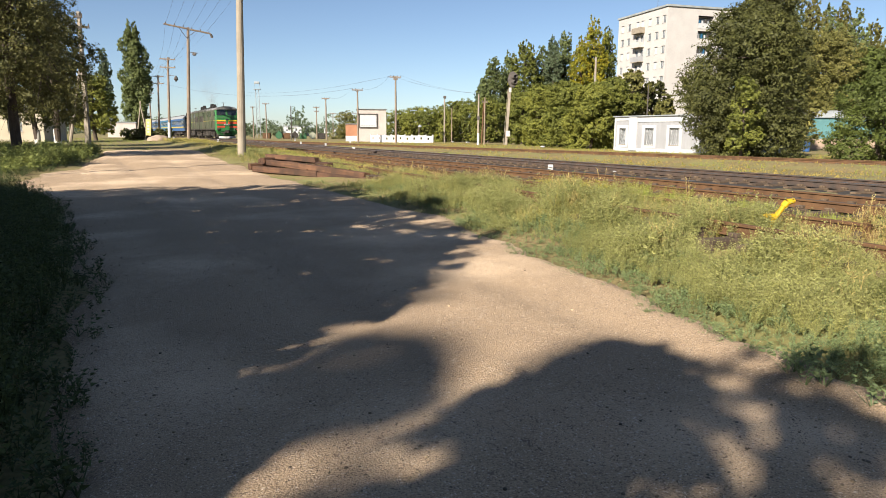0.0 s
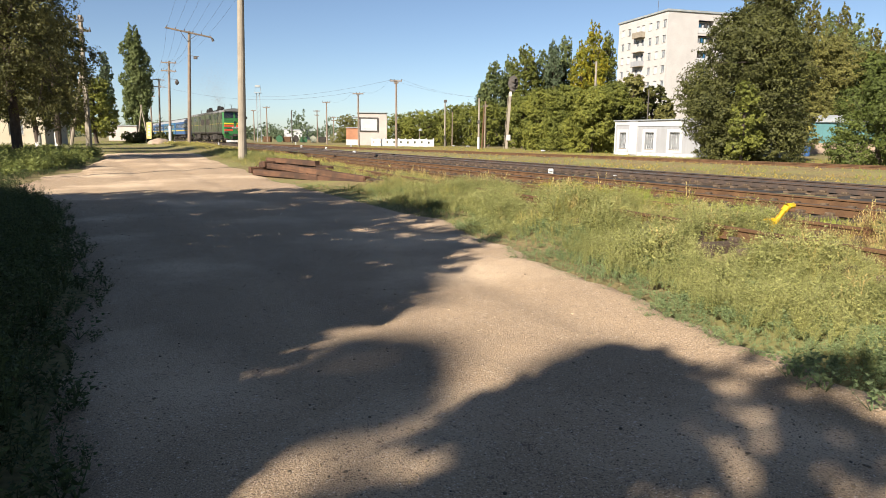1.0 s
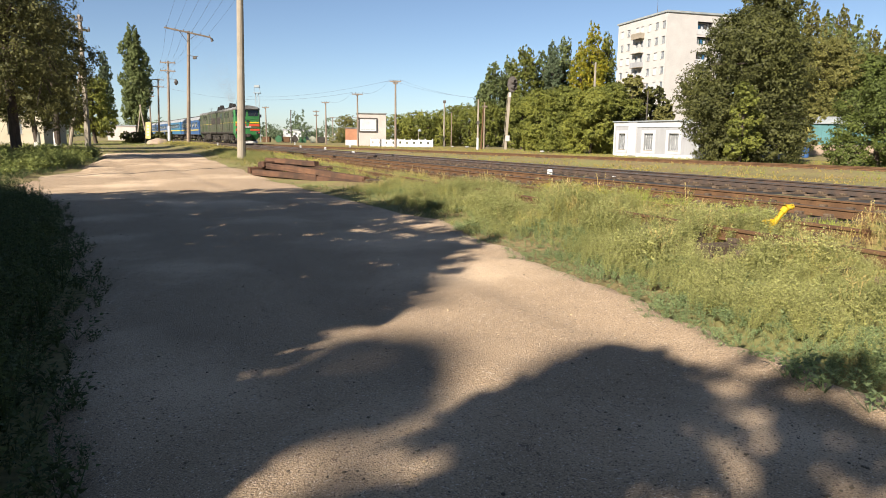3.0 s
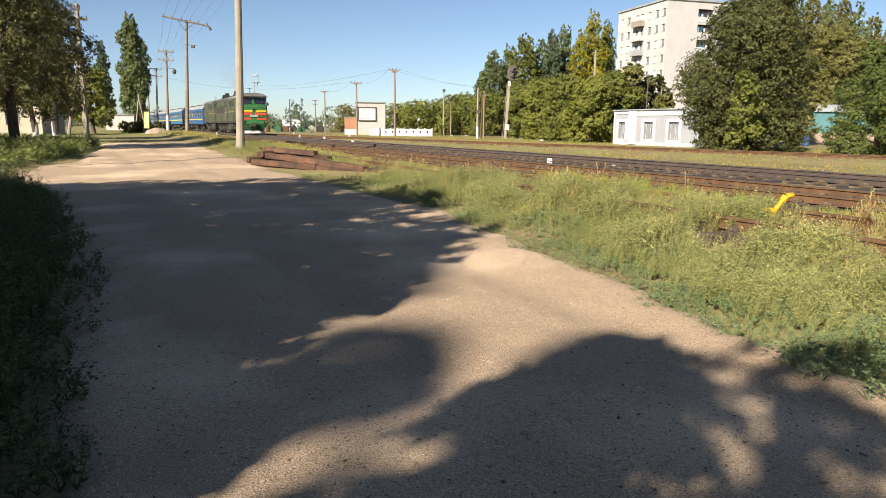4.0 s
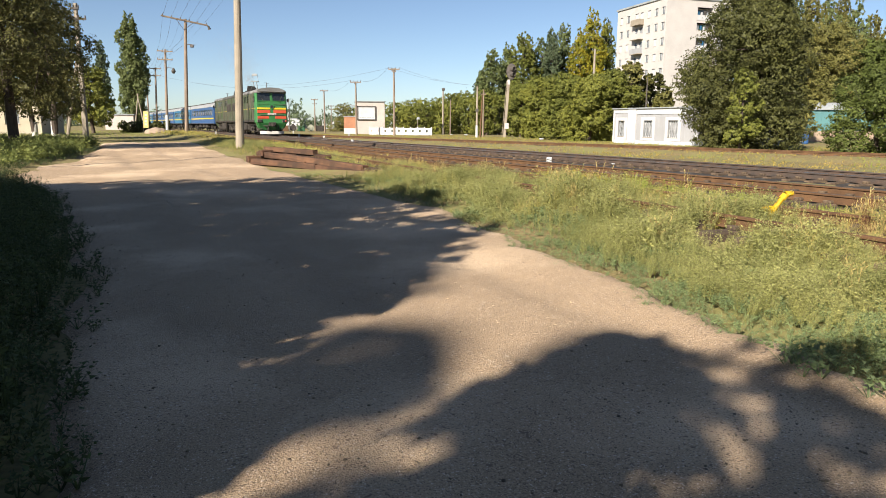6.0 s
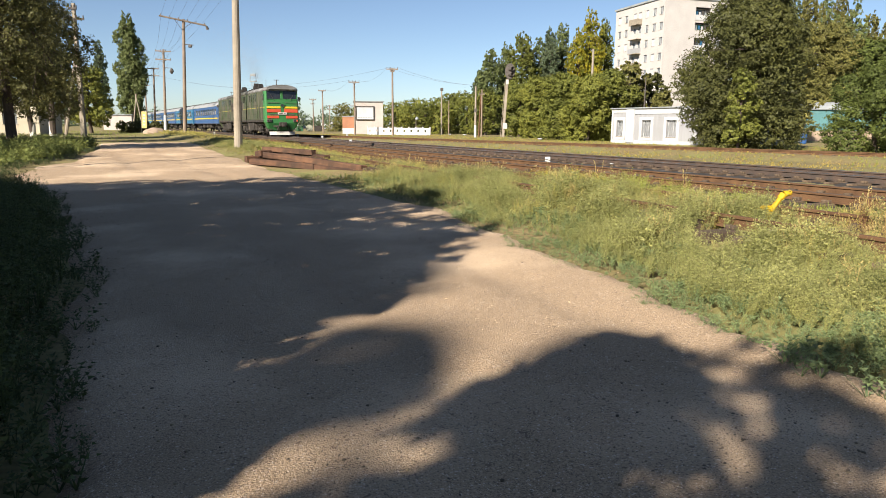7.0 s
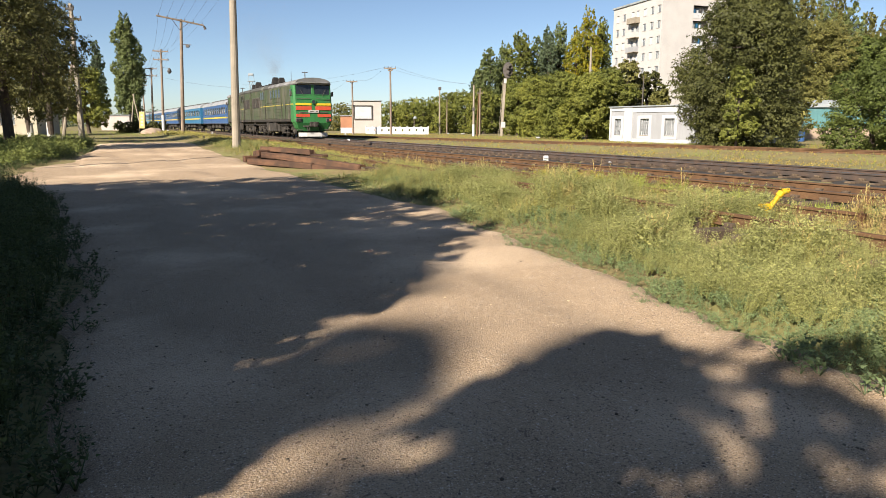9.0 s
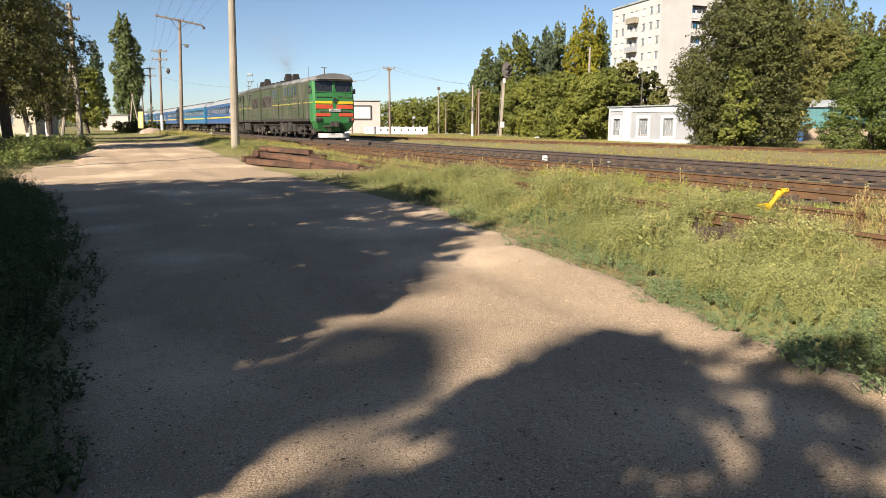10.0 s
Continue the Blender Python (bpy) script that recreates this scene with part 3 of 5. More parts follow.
M["leaf_olive"] = leafy("leaf_olive", (.190, .180, .060), (.130, .130, .042))
# pale bluish green: the haze of distance is mixed into the leaf colour
M["leaf_blue_haze"] = leafy("leaf_blue_haze", (.13, .165, .10), (.092, .125, .076))


def leaf_quads(rng, centres, normals, size, slim=.6):
    """Pointed leaves at the centres, facing roughly along the normals."""
    n = len(centres)
    nr = normals + rng.normal(0, .55, (n, 3))
    nr /= np.linalg.norm(nr, axis=1)[:, None] + 1e-9
    a = np.cross(nr, rng.normal(0, 1, (n, 3)))
    a /= np.linalg.norm(a, axis=1)[:, None] + 1e-9
    b = np.cross(nr, a)
    s = (size * rng.uniform(.6, 1.3, n))[:, None]
    v = np.stack([centres + a * s, centres - a * s + b * s * slim, centres - a * s - b * s * slim], 1)
    return v.reshape(-1, 3), np.arange(n * 3).reshape(-1, 3)


def crown_mesh(name, rng, blobs, count, size, material, hollow=.55):
    """Leaves over a set of clumps (centre, radii); each clump is broken into twig-sized tufts."""
    vol = np.array([b[3] * b[4] * b[5] for b in blobs]) ** .75
    cs, ns = [], []
    for b, share in zip(blobs, vol / vol.sum()):
        k = max(12, int(count * share))
        tufts = max(5, k // 16)
        d = rng.normal(0, 1, (tufts, 3))
        d /= np.linalg.norm(d, axis=1)[:, None]
        r = hollow + (1 - hollow) * rng.random(tufts) ** .6 + rng.exponential(.05, tufts)
        tc = d * r[:, None]
        pick = rng.integers(0, tufts, k)
        p = tc[pick] + rng.normal(0, .075, (k, 3))
        cs.append(np.array(b[:3]) + p * np.array(b[3:6]))
        ns.append(d[pick] * .8 + np.array((0, 0, .35)))
    c, nn = np.concatenate(cs), np.concatenate(ns)
    v, f = leaf_quads(rng, c, nn, size)
    return raw(name, v, f, material)


def limbs(base, blobs, r0, rng, trunk_top):
    bm = bmesh.new()
    b = Vector(base)
    top = Vector(trunk_top)
    mid = b.lerp(top, .5) + Vector((rng.normal(0, .12), rng.normal(0, .12), 0))
    tube(bm, b - Vector((0, 0, .15)), b + Vector((0, 0, .25)), r0 * 1.35, r0, 10)
    tube(bm, b + Vector((0, 0, .25)), mid, r0, r0 * .8, 10)
    tube(bm, mid, top, r0 * .8, r0 * .5, 9)
    for q in blobs:
        end = Vector(q[:3])
        start = mid.lerp(top, float(rng.random()))
        knee = start.lerp(end, .5) + Vector((0, 0, .12 * (end - start).length))
        tube(bm, start, knee, r0 * .4, r0 * .24, 7)
        tube(bm, knee, end, r0 * .24, r0 * .08, 6)
        for k in range(3):
            tip = end + Vector((rng.normal(0, .6) * q[3], rng.normal(0, .6) * q[4], rng.normal(0, .5) * q[5]))
            tube(bm, knee.lerp(end, .6), tip, r0 * .13, r0 * .03, 5)
    return bm


def tree(x, y, h, radius, clear, leaf, size, count, label, seed, name="tree", clumps=14, trunk=.18, group="", lean=(0, 0), white=0.0, squash=1.0, category="tree"):
    """A broad tree: clear = height of the lowest foliage."""
    rng = np.random.default_rng(seed)
    t = thing(name, Matrix.Translation((x, y, gz(x, y) - .08)), label, category, group)
    blobs = []
    for i in range(clumps):
        f = (i + .5) / clumps
        z = clear + (h - clear) * f
        ring = radius * (math.sin(math.pi * min(1, .18 + .82 * f)) ** .6 if f > .25 else .8 + .2 * f / .25) * .72
        a = i * 2.4 + rng.random()
        rr = ring * (.35 + .65 * rng.random())
        br = radius * rng.uniform(.34, .52)
        blobs.append((rr * math.cos(a) + lean[0] * f, rr * math.sin(a) + lean[1] * f, min(z, h - br * .6), br, br, br * rng.uniform(.6, .85) * squash))
    part("trunk", limbs((0, 0, 0), blobs, trunk, rng, (lean[0] * .6, lean[1] * .6, clear + (h - clear) * .6)), M["bark"], t)
    if white:
        part("whitewash", rod((0, 0, 0), (0, 0, white), trunk * 1.12, trunk * 1.03, 12), M["bark_white"], t, "whitewashed trunk base")
    part("crown", crown_mesh("crown", rng, blobs, count, size, M[leaf]), None, t)
    return t


def poplar(x, y, h, radius, leaf, size, count, label, seed, group="row of poplars"):
    rng = np.random.default_rng(seed)
    t = thing("poplar_tree", Matrix.Translation((x, y, gz(x, y) - .2)), label, "tree", group)
    blobs = []
    n = 44
    for i in range(n):
        f = (i + .3) / n
        rad = radius * (.6 + .4 * smooth(f, 0, .25)) * (1 - .78 * smooth(f, .68, 1.06))
        a = i * 2.4 + rng.random()
        off = rad * rng.uniform(.3, .78)
        br = max(.4, rad * rng.uniform(.3, .48))
        blobs.append((off * math.cos(a), off * math.sin(a), h * (.08 + .90 * f), br, br, max(.9, h * .062) * rng.uniform(.8, 1.4)))
    for k in range(4):
        a = rng.random() * 6.28
        blobs.append((radius * .35 * math.cos(a), radius * .35 * math.sin(a), h * rng.uniform(.82, .97), radius * .18, radius * .18, h * .06))
    part("trunk", limbs((0, 0, 0), blobs[::4], .22, rng, (0, 0, h * .85)), M["bark"], t)
    part("crown", crown_mesh("crown", rng, blobs, count, size, M[leaf], .5), None, t)
    return t


# unseen trees beside the viewpoint, set to shade the road and cut sky light
SHADE = ((6.7, -6.0, 7.5, 2.7, 1.5, 17000), (10.4, -6.2, 8.2, 3.2, 1.5, 20000), (14.2, -6.2, 8.3, 3.3, 1.7, 20000), (18.0, -6.6, 5.6, 2.8, 1.2, 12000),
         # the -5.5 and -3.0 rows are added only to block sky behind the viewpoint
         (1.4, -6.0, 6.5, 1.0, 1.0, 12000), (-.2, -6.0, 6.0, 1.3, 1.0, 9500), (.2, -7.2, 8.1, 1.3, 5.8, 1900), (-5.5, -3.0, 9.5, 3.2, 4.2, 13000), (-3.0, -5.6, 8.4, 2.0, 1.6, 12000), (3.25, -4.2, 3.5, .95, .3, 9500), (4.4, -4.2, 3.6, 1.0, .3, 9500), (5.0, -5.0, 4.9, 1.5, .3, 10500),
         # the 33 and 40 rows are added to shade the far-left tree
         (1.0, -11.5, 7.6, 2.2, 1.0, 6500), (8.0, -12.0, 9.0, 3.4, 1.0, 6500), (14.0, -12.0, 9.0, 3.4, 1.0, 6500), (33.0, -9.5, 6.4, 2.8, 1.0, 8000), (40.0, -9.0, 6.4, 2.8, 1.0, 8000),
         # tall crowns added far back so that their shade falls with soft edges
         (1.4, -24.0, 18.9, 1.0, 9.0, 3600), (3.05, -24.0, 18.1, 1.1, 9.0, 7000), (4.7, -24.0, 18.9, 1.1, 9.0, 4200))
for k, (u, xt, h, r, low, n) in enumerate(SHADE):
    tall = h > 15
    tree(xt, u + .577 * xt, h, r, low, "leaf_mid", .075 if n < 3000 else .11 if n > 9000 else .17, n, "unseen tall slender tree added behind the roadside row for soft shade" if tall else "leafy roadside tree out of view, set to shade the road and block sky", 11 + k, trunk=.2 if h > 5 else .1, group="roadside trees", clumps=20 if n > 3000 else 11)
# at the far left of the road
x, y = from_view(24, 32)
tree(x, y, 10.8, 3.9, 2.3, "leaf_shade", .065, 56000, "broad old tree with dark trunk beside the dirt road", 21, trunk=.24, clumps=30, group="roadside trees", lean=(-.1, .2))
x, y = from_view(98, 43)
tree(x, y, 8.6, 2.8, 2.1, "leaf_shade", .08, 22000, "tree with shade-darkened leaves and a leaning whitewashed trunk", 22, trunk=.2, group="roadside trees", white=1.3)
x, y = from_view(62, 50)
tree(x, y, 7.5, 3.0, 2.0, "leaf_dark", .13, 12000, "dark shady tree before a yellow house", 23, trunk=.2, group="roadside trees", white=1.2)
x, y = from_view(166, 78)
tree(x, y, 7.4, 2.6, 1.3, "leaf_bright", .11, 18000, "round yellowish green tree near a hedge", 24, trunk=.2)
x, y = from_view(122, 95)
tree(x, y, 10.5, 2.4, 2.5, "leaf_blue_haze", .22, 3500, "tall bluish green tree behind the lamp poles", 25, trunk=.2)
x, y = from_view(243, 120)
poplar(x, y, 19.3, 2.6, "leaf_poplar", .14, 60000, "tall dark columnar poplar standing alone", 31, "lone poplars")
x, y = from_view(190, 170)
poplar(x, y, 20.6, 2.2, "leaf_blue_haze", .24, 13000, "distant columnar poplar with haze put into its leaf colour", 32, "lone poplars")
# beyond the tracks
x, y = from_view(1312, 44)
tree(x, y, 9.2, 4.2, .5, "leaf_dark", .085, 105000, "large dark bushy tree beside a white shed", 41, trunk=.28, clumps=26, group="trees beyond the tracks")
x, y = from_view(1345, 58)
tree(x, y, 15.5, 3.2, 2, "leaf_dark", .11, 55000, "tall dark tree behind the white shed", 42, trunk=.28, clumps=20, group="trees beyond the tracks")
x, y = from_view(1312, 39.6)
tree(x, y, 4.7, 1.35, .3, "leaf_mid", .075, 7000, "young light green tree in front of a dark one", 43, trunk=.08, clumps=10, group="trees beyond the tracks")
x, y = from_view(1560, 39)
tree(x, y, 5.0, 2.7, .1, "leaf_green", .07, 42000, "dense green shrub tree beside the far track", 44, trunk=.12, clumps=16, group="trees beyond the tracks")
x, y = from_view(1455, 76)
tree(x, y, 12.5, 4.3, 1.5, "leaf_olive", .11, 52000, "olive willow-like tree with a soft crown", 45, trunk=.25, clumps=20, group="trees beyond the tracks")
x, y = from_view(1535, 74)
tree(x, y, 10.5, 4.2, 1.0, "leaf_green", .16, 24000, "dark green tree behind a teal shed", 46, trunk=.25, clumps=18, group="trees beyond the tracks")
x, y = from_view(1408, 62)
tree(x, y, 6.6, 2.4, .6, "leaf_olive", .13, 10000, "olive green bushy tree beside a teal shed", 47, trunk=.18, group="trees beyond the tracks")
for k, (px, d, h, r, m) in enumerate(((922, 90, 6.8, 2.6, "leaf_mid"), (955, 80, 6.8, 2.9, "leaf_bright"), (1000, 70, 6.4, 3.0, "leaf_mid"), (1045, 66, 6.0, 2.8, "leaf_bright"), (1085, 70, 6.8, 2.8, "leaf_mid"))):
    x, y = from_view(px, d)
    tree(x, y, h, r, .25, m, .095, 38000, "bushy light green tree along the railway" if m == "leaf_bright" else "bushy mid green tree along the railway", 50 + k, trunk=.15, clumps=16, group="trees beyond the tracks")
for k, (px, d, h, r) in enumerate(((1115, 72, 8.0, 2.6), (1148, 74, 7.0, 2.4), (1172, 70, 4.8, 1.6))):
    x, y = from_view(px, d)
    tree(x, y, h, r, .8, "leaf_olive" if k != 1 else "leaf_dark", .17, 6500, "olive green tree behind the flat-roofed shed", 60 + k, trunk=.18, group="trees beyond the tracks")
for k, (px, top, r, m) in enumerate(((872, 96, 1.9, "leaf_poplar"), (852, 132, 1.2, "leaf_blue_haze"), (897, 88, 1.7, "leaf_poplar"), (926, 66, 2.0, "leaf_mid"), (958, 78, 1.7, "leaf_poplar"), (992, 52, 1.9, "leaf_poplar"), (975, 62, 1.5, "leaf_blue_haze"),
                                     (1042, 30, 2.1, "leaf_yellow"), (1068, 48, 1.6, "leaf_mid"), (1022, 64, 1.5, "leaf_yellow"))):
    d = 118 + 3 * (k % 3)
    x, y = from_view(px, d)
    poplar(x, y, 1.5 + d * (222 - top) / 1191, r * 1.4, m, .14, 27000, "tall poplar turning autumn yellow" if m == "leaf_yellow" else "tall grey-green poplar beyond the railway", 70 + k)
for k, (px, top) in enumerate(((1418, -10), (1446, 6), (1472, 0), (1498, 16), (1524, 34), (1392, 10), (1560, 40), (1372, -20))):
    d = 104 + 4 * (k % 3)
    x, y = from_view(px, d)
    poplar(x, y, 1.5 + d * (224 - top) / 1191, 2.4, "leaf_poplar" if k % 2 else "leaf_olive", .15, 22000, "tall grey-green poplar beyond the railway", 90 + k)
for k, (px, d, h, r, m) in enumerate(((705, 122, 5.4, 3.2, "leaf_mid"), (738, 120, 5.8, 3.6, "leaf_bright"), (768, 125, 6.0, 3.4, "leaf_mid"), (800, 118, 6.8, 3.0, "leaf_mid"), (722, 112, 4.4, 2.6, "leaf_bright"), (756, 113, 4.9, 2.8, "leaf_mid"), (787, 111, 5.0, 2.7, "leaf_bright"), (848, 106, 5.6, 2.6, "leaf_bright"), (645, 140, 5.4, 3.2, "leaf_mid"), (832, 112, 6.6, 3.0, "leaf_mid"), (862, 104, 6.6, 2.8, "leaf_mid"),
                                      (815, 130, 7.6, 3.0, "leaf_mid"), (885, 110, 6.2, 2.6, "leaf_mid"), (610, 150, 6, 3.4, "leaf_olive"))):
    x, y = from_view(px, d)
    tree(x, y, h, r, .1, m, .12, 10000, "distant green bush along the railway yard", 110 + k, name="bush", trunk=.15, clumps=12, group="distant bushes", category="bush")


def far_wood():
    rng = np.random.default_rng(7)
    blobs = []
    for k in range(90):
        px = rng.uniform(430, 700)
        d = rng.uniform(300, 420)
        x, y = from_view(px, d)
        h = rng.uniform(3, 8) + (6 if 572 < px < 582 or 515 < px < 545 else 0)
        blobs.append((x, y, h * .45, 5 if h < 9 else 2.5, 5, h * .55))
    for k in range(200):
        px = rng.uniform(-300, 430) if k % 2 else rng.uniform(700, 2000)
        d = rng.uniform(230, 420)
        x, y = from_view(px, d)
        h = rng.uniform(4, 9)
        blobs.append((x, y, h * .45, 6, 6, h * .55))
    return tagged(new("far_woods", crown_mesh("far_woods", rng, blobs, 70000, .42, M["leaf_blue_haze"], .3)), "belt of woods on the horizon, haze mixed into its leaf colour", "woods", kind="stuff")


far_wood()


# ---- weeds and grass ----
M["weed_green"] = leafy("weed_green", (.285, .29, .12), (.19, .205, .082), .8, .22, .45)
M["weed_yellow"] = leafy("weed_yellow", (.42, .36, .125), (.30, .275, .085), .8, .22, .4)
# verge weeds: part of the roadside shade is put into this darker green
M["weed_shaded"] = leafy("weed_shaded", (.10, .125, .055), (.07, .095, .04), .8, .35)
M["dock_brown"] = leafy("dock_brown", (.17, .09, .05), (.11, .065, .04), 2, .2)
M["grass_meadow"] = leafy("grass_meadow", (.36, .275, .085), (.27, .23, .065), .5, .3)
M["flower_yellow"] = leafy("flower_yellow", (.52, .43, .03), (.36, .34, .05), 3, .3)
M["weed_creeping"] = leafy("weed_creeping", (.20, .26, .13), (.16, .21, .10), .8, .3)
M["verge_green"] = leafy("verge_green", (.20, .225, .07), (.13, .16, .05), .8, .35)
M["grass_dry"] = leafy("grass_dry", (.47, .37, .17), (.36, .29, .12), .8, .35)
M["grass_green"] = leafy("grass_green", (.30, .34, .07), (.21, .26, .055), .8, .35)


def weed_plant(rng, stems, height, leaves, leaf, spread=.5):
    """One bushy herb: thin stems with narrow leaves all along."""
    v = []
    for s in range(stems):
        a, tilt = rng.uniform(0, 6.283), rng.uniform(.05, spread)
        hh = height * rng.uniform(.55, 1.0)
        top = np.array((math.cos(a) * tilt * hh, math.sin(a) * tilt * hh, hh))
        w = np.array((-math.sin(a), math.cos(a), 0)) * .004
        v.append([-w, w, top])
        for k in range(leaves):
            f = .15 + .85 * (k + rng.random()) / leaves
            p = top * f + np.array((0, 0, .04 * math.sin(f * 3)))
            b = rng.uniform(0, 6.283)
            d = np.array((math.cos(b), math.sin(b), rng.uniform(-.2, .9)))
            ln = leaf * rng.uniform(.6, 1.25) * (1.15 - .6 * f)
            d *= ln / np.linalg.norm(d)
            q = np.cross(d, (rng.normal(), rng.normal(), rng.normal()))
            q *= ln * .22 / (np.linalg.norm(q) + 1e-9)
            v.append([p + d * .25 + q, p + d, p + d * .25 - q])
    return np.array(v, float).reshape(-1, 3)


def grass_tuft(rng, blades, height, width=.006, seed_head=False):
    v = []
    for k in range(blades):
        a, tilt = rng.uniform(0, 6.283), rng.uniform(.05, .55)
        hh = height * rng.uniform(.5, 1)
        base = np.array((rng.normal(0, .03), rng.normal(0, .03), 0))
        out = np.array((math.cos(a), math.sin(a), 0))
        w = np.array((-math.sin(a), math.cos(a), 0)) * width
        mid = base + out * tilt * hh * .35 + np.array((0, 0, hh * .6))
        top = base + out * tilt * hh + np.array((0, 0, hh))
        v.append([base - w, base + w, mid + w * .5])
        v.append([mid - w, mid + w, top])
        if seed_head:
            for q in range(5):
                p = mid + (top - mid) * (.5 + .12 * q)
                e = np.array((rng.normal(0, .02), rng.normal(0, .02), .03))
                v.append([p - w * 2.5, p + e * .5 + w * 3, p + e * 1.3])
    return np.array(v, float).reshape(-1, 3)


def scatter(name, material, label, plants, spots, category="weeds"):
    """spots: rows of x, y, scale; one joined mesh."""
    rng = np.random.default_rng(len(name) * 7 + len(spots))
    out = []
    for x, y, s in spots:
        s *= (1 - .4 * smooth(y, 11, 17)) * (.45 + .55 * smooth(x - road_right(y), 0, 1.1)) if 4 < x < 12 and y < 60 else 1
        if 4 < x < 12 and y < 34 and s > .3:
            s *= .45 + .55 * smooth(math.hypot(x - 7.1, y - 5.2), .45, 1.1)
            s *= .5 + .62 * smooth(noise.noise((x * 1.15, y * .95, 21)) + .35 * noise.noise((x * 2.7, y * 2.7, 4)), -.35, .5)
        p = plants[rng.integers(len(plants))]
        a = rng.uniform(0, 6.283)
        c, d = math.cos(a) * s, math.sin(a) * s
        out.append(np.stack([p[:, 0] * c - p[:, 1] * d + x, p[:, 0] * d + p[:, 1] * c + y, p[:, 2] * s + gz(x, y) - .03], 1))
    v = np.concatenate(out)
    return tagged(new(name, raw(name, v, np.arange(len(v)).reshape(-1, 3), material)), label, category, kind="stuff")


def spread(seed, n, x0, x1, y0, y1, keep, smin, smax, near=0.0):
    """Random spots in a stretch; keep(x, y) in 0..1 thins them out; near crowds them towards y0."""
    rng = np.random.default_rng(seed)
    out = []
    for _ in range(n):
        x = rng.uniform(x0, x1)
        y = y0 + (y1 - y0) * rng.random() ** (1 + near)
        if rng.random() < keep(x, y):
            out.append((x, y, rng.uniform(smin, smax)))
    return out


rw = np.random.default_rng(5)
BUSHY = [weed_plant(rw, 12, .5, 19, .045, .62) for _ in range(9)]
TALL = [weed_plant(rw, 7, .62, 18, .034, .32) for _ in range(6)]
VERGE = [weed_plant(rw, 9, .42, 14, .042) for _ in range(5)]
LOW = [weed_plant(rw, 7, .12, 6, .042, 1.6) for _ in range(5)]
COARSE = [weed_plant(rw, 6, .5, 5, .12) for _ in range(5)]
TUFT = [grass_tuft(rw, 9, .34) for _ in range(5)]
SEEDED = [grass_tuft(rw, 8, .6, .004, True) for _ in range(5)]
SHORT = [grass_tuft(rw, 8, .09, .008) for _ in range(5)]


def patchy(x, y, f=.5, lo=-.25, hi=.2, k=0):
    return smooth(noise.noise((x * f, y * f, k)), lo, hi)


def off_pile(x, y):
    """0 where the heap of timbers lies."""
    t = min(1, max(0, ((x - 5.6) * 1.5 + (y - 26) * -7.6) / 60))
    return smooth(math.hypot(x - 5.6 - 1.5 * t, y - 26 + 7.6 * t), .6, .85)


def strip(x, y):
    """The weedy bank between the road and the siding."""
    e, far = road_right(y), min(9.4, 7.3 + .85 * max(0, y - 5.2))
    return smooth(x, e + .05, e + .55) * (1 - .93 * smooth(x, far - .2, far + .5)) * off_pile(x, y)


def verge(x, y):
    e = road_left(y)
    return smooth(e - x, .0, .4) * (1 - .8 * math.exp(-((y - 22) / 4) ** 2))


scatter("weeds", M["weed_green"], "dense grey-green weeds along the road edge", BUSHY, spread(1, 11500, 4.2, 8.6, 1.2, 26, lambda x, y: strip(x, y) * (.28 + .72 * patchy(x, y, .7)) * (1 - .2 * smooth(x, 6.6, 7.8)), .7, 1.25, .55))
scatter("tall_weeds", M["weed_yellow"], "tall yellowing weeds on the bank", TALL, spread(2, 5200, 5.4, 9.0, 1.2, 27, lambda x, y: strip(x, y) * smooth(x, 5.6, 7) * (.15 + .85 * patchy(x, y, .5, -.1, .3, 5)), .5, .95, .5))
scatter("creeping_weeds", M["weed_creeping"], "low creeping blue-green plants at the road edge", LOW, spread(3, 13500, 3.6, 7.0, 1.2, 24, lambda x, y: off_pile(x, y) * smooth(x, road_right(y) - .5, road_right(y) - .05) * (1 - smooth(x, road_right(y) + .9, road_right(y) + 1.4)), .8, 1.7, .6))
scatter("dry_grass", M["grass_dry"], "dry straw-coloured grass with seed heads", SEEDED, spread(4, 1900, 5.6, 9.6, 1.2, 34, lambda x, y: strip(x, y) * (.1 + .9 * patchy(x, y, .35, .0, .35, 9)), .6, 1.0, .5))
scatter("bank_weeds", M["weed_yellow"], "yellow-green weeds on the bank near the poles", COARSE, spread(6, 5200, 5.4, 12.5, 24, 76, lambda x, y: smooth(x, road_right(y), road_right(y) + .6) * (1 - smooth(x, 9.6, 11)) * (.3 + .7 * patchy(x, y, .3)), .4, .85, .5))
scatter("bank_grass", M["grass_green"], "green grass tufts between rusty rails", TUFT, spread(7, 11000, 8.7, 11, -1, 40, lambda x, y: (.25 + .75 * patchy(x, y, .4, -.1, .3, 3)) * (1 - smooth(x, 10.4, 10.9)), .35, .75, .5))
scatter("meadow_grass", M["grass_meadow"], "short dry yellowish grass beyond the main track", SHORT, spread(8, 18000, 18.8, 46, 8, 100, lambda x, y: (.35 + .65 * patchy(x, y, .25)) * (1 - .3 * smooth(1.9 - abs(x - far_line(y)), .2, .6)), .6, 1.3, .25), "grass")
scatter("meadow_weeds", M["grass_green"], "green grass beyond the main track", TUFT, spread(9, 9500, 19, 48, 14, 100, lambda x, y: patchy(x, y, .2, .0, .3, 8) * (1 - smooth(2.3 - abs(x - far_line(y)), .1, .6)) + .8 * smooth(x, 34, 38) * (y < 70), .3, .7, .2), "grass")
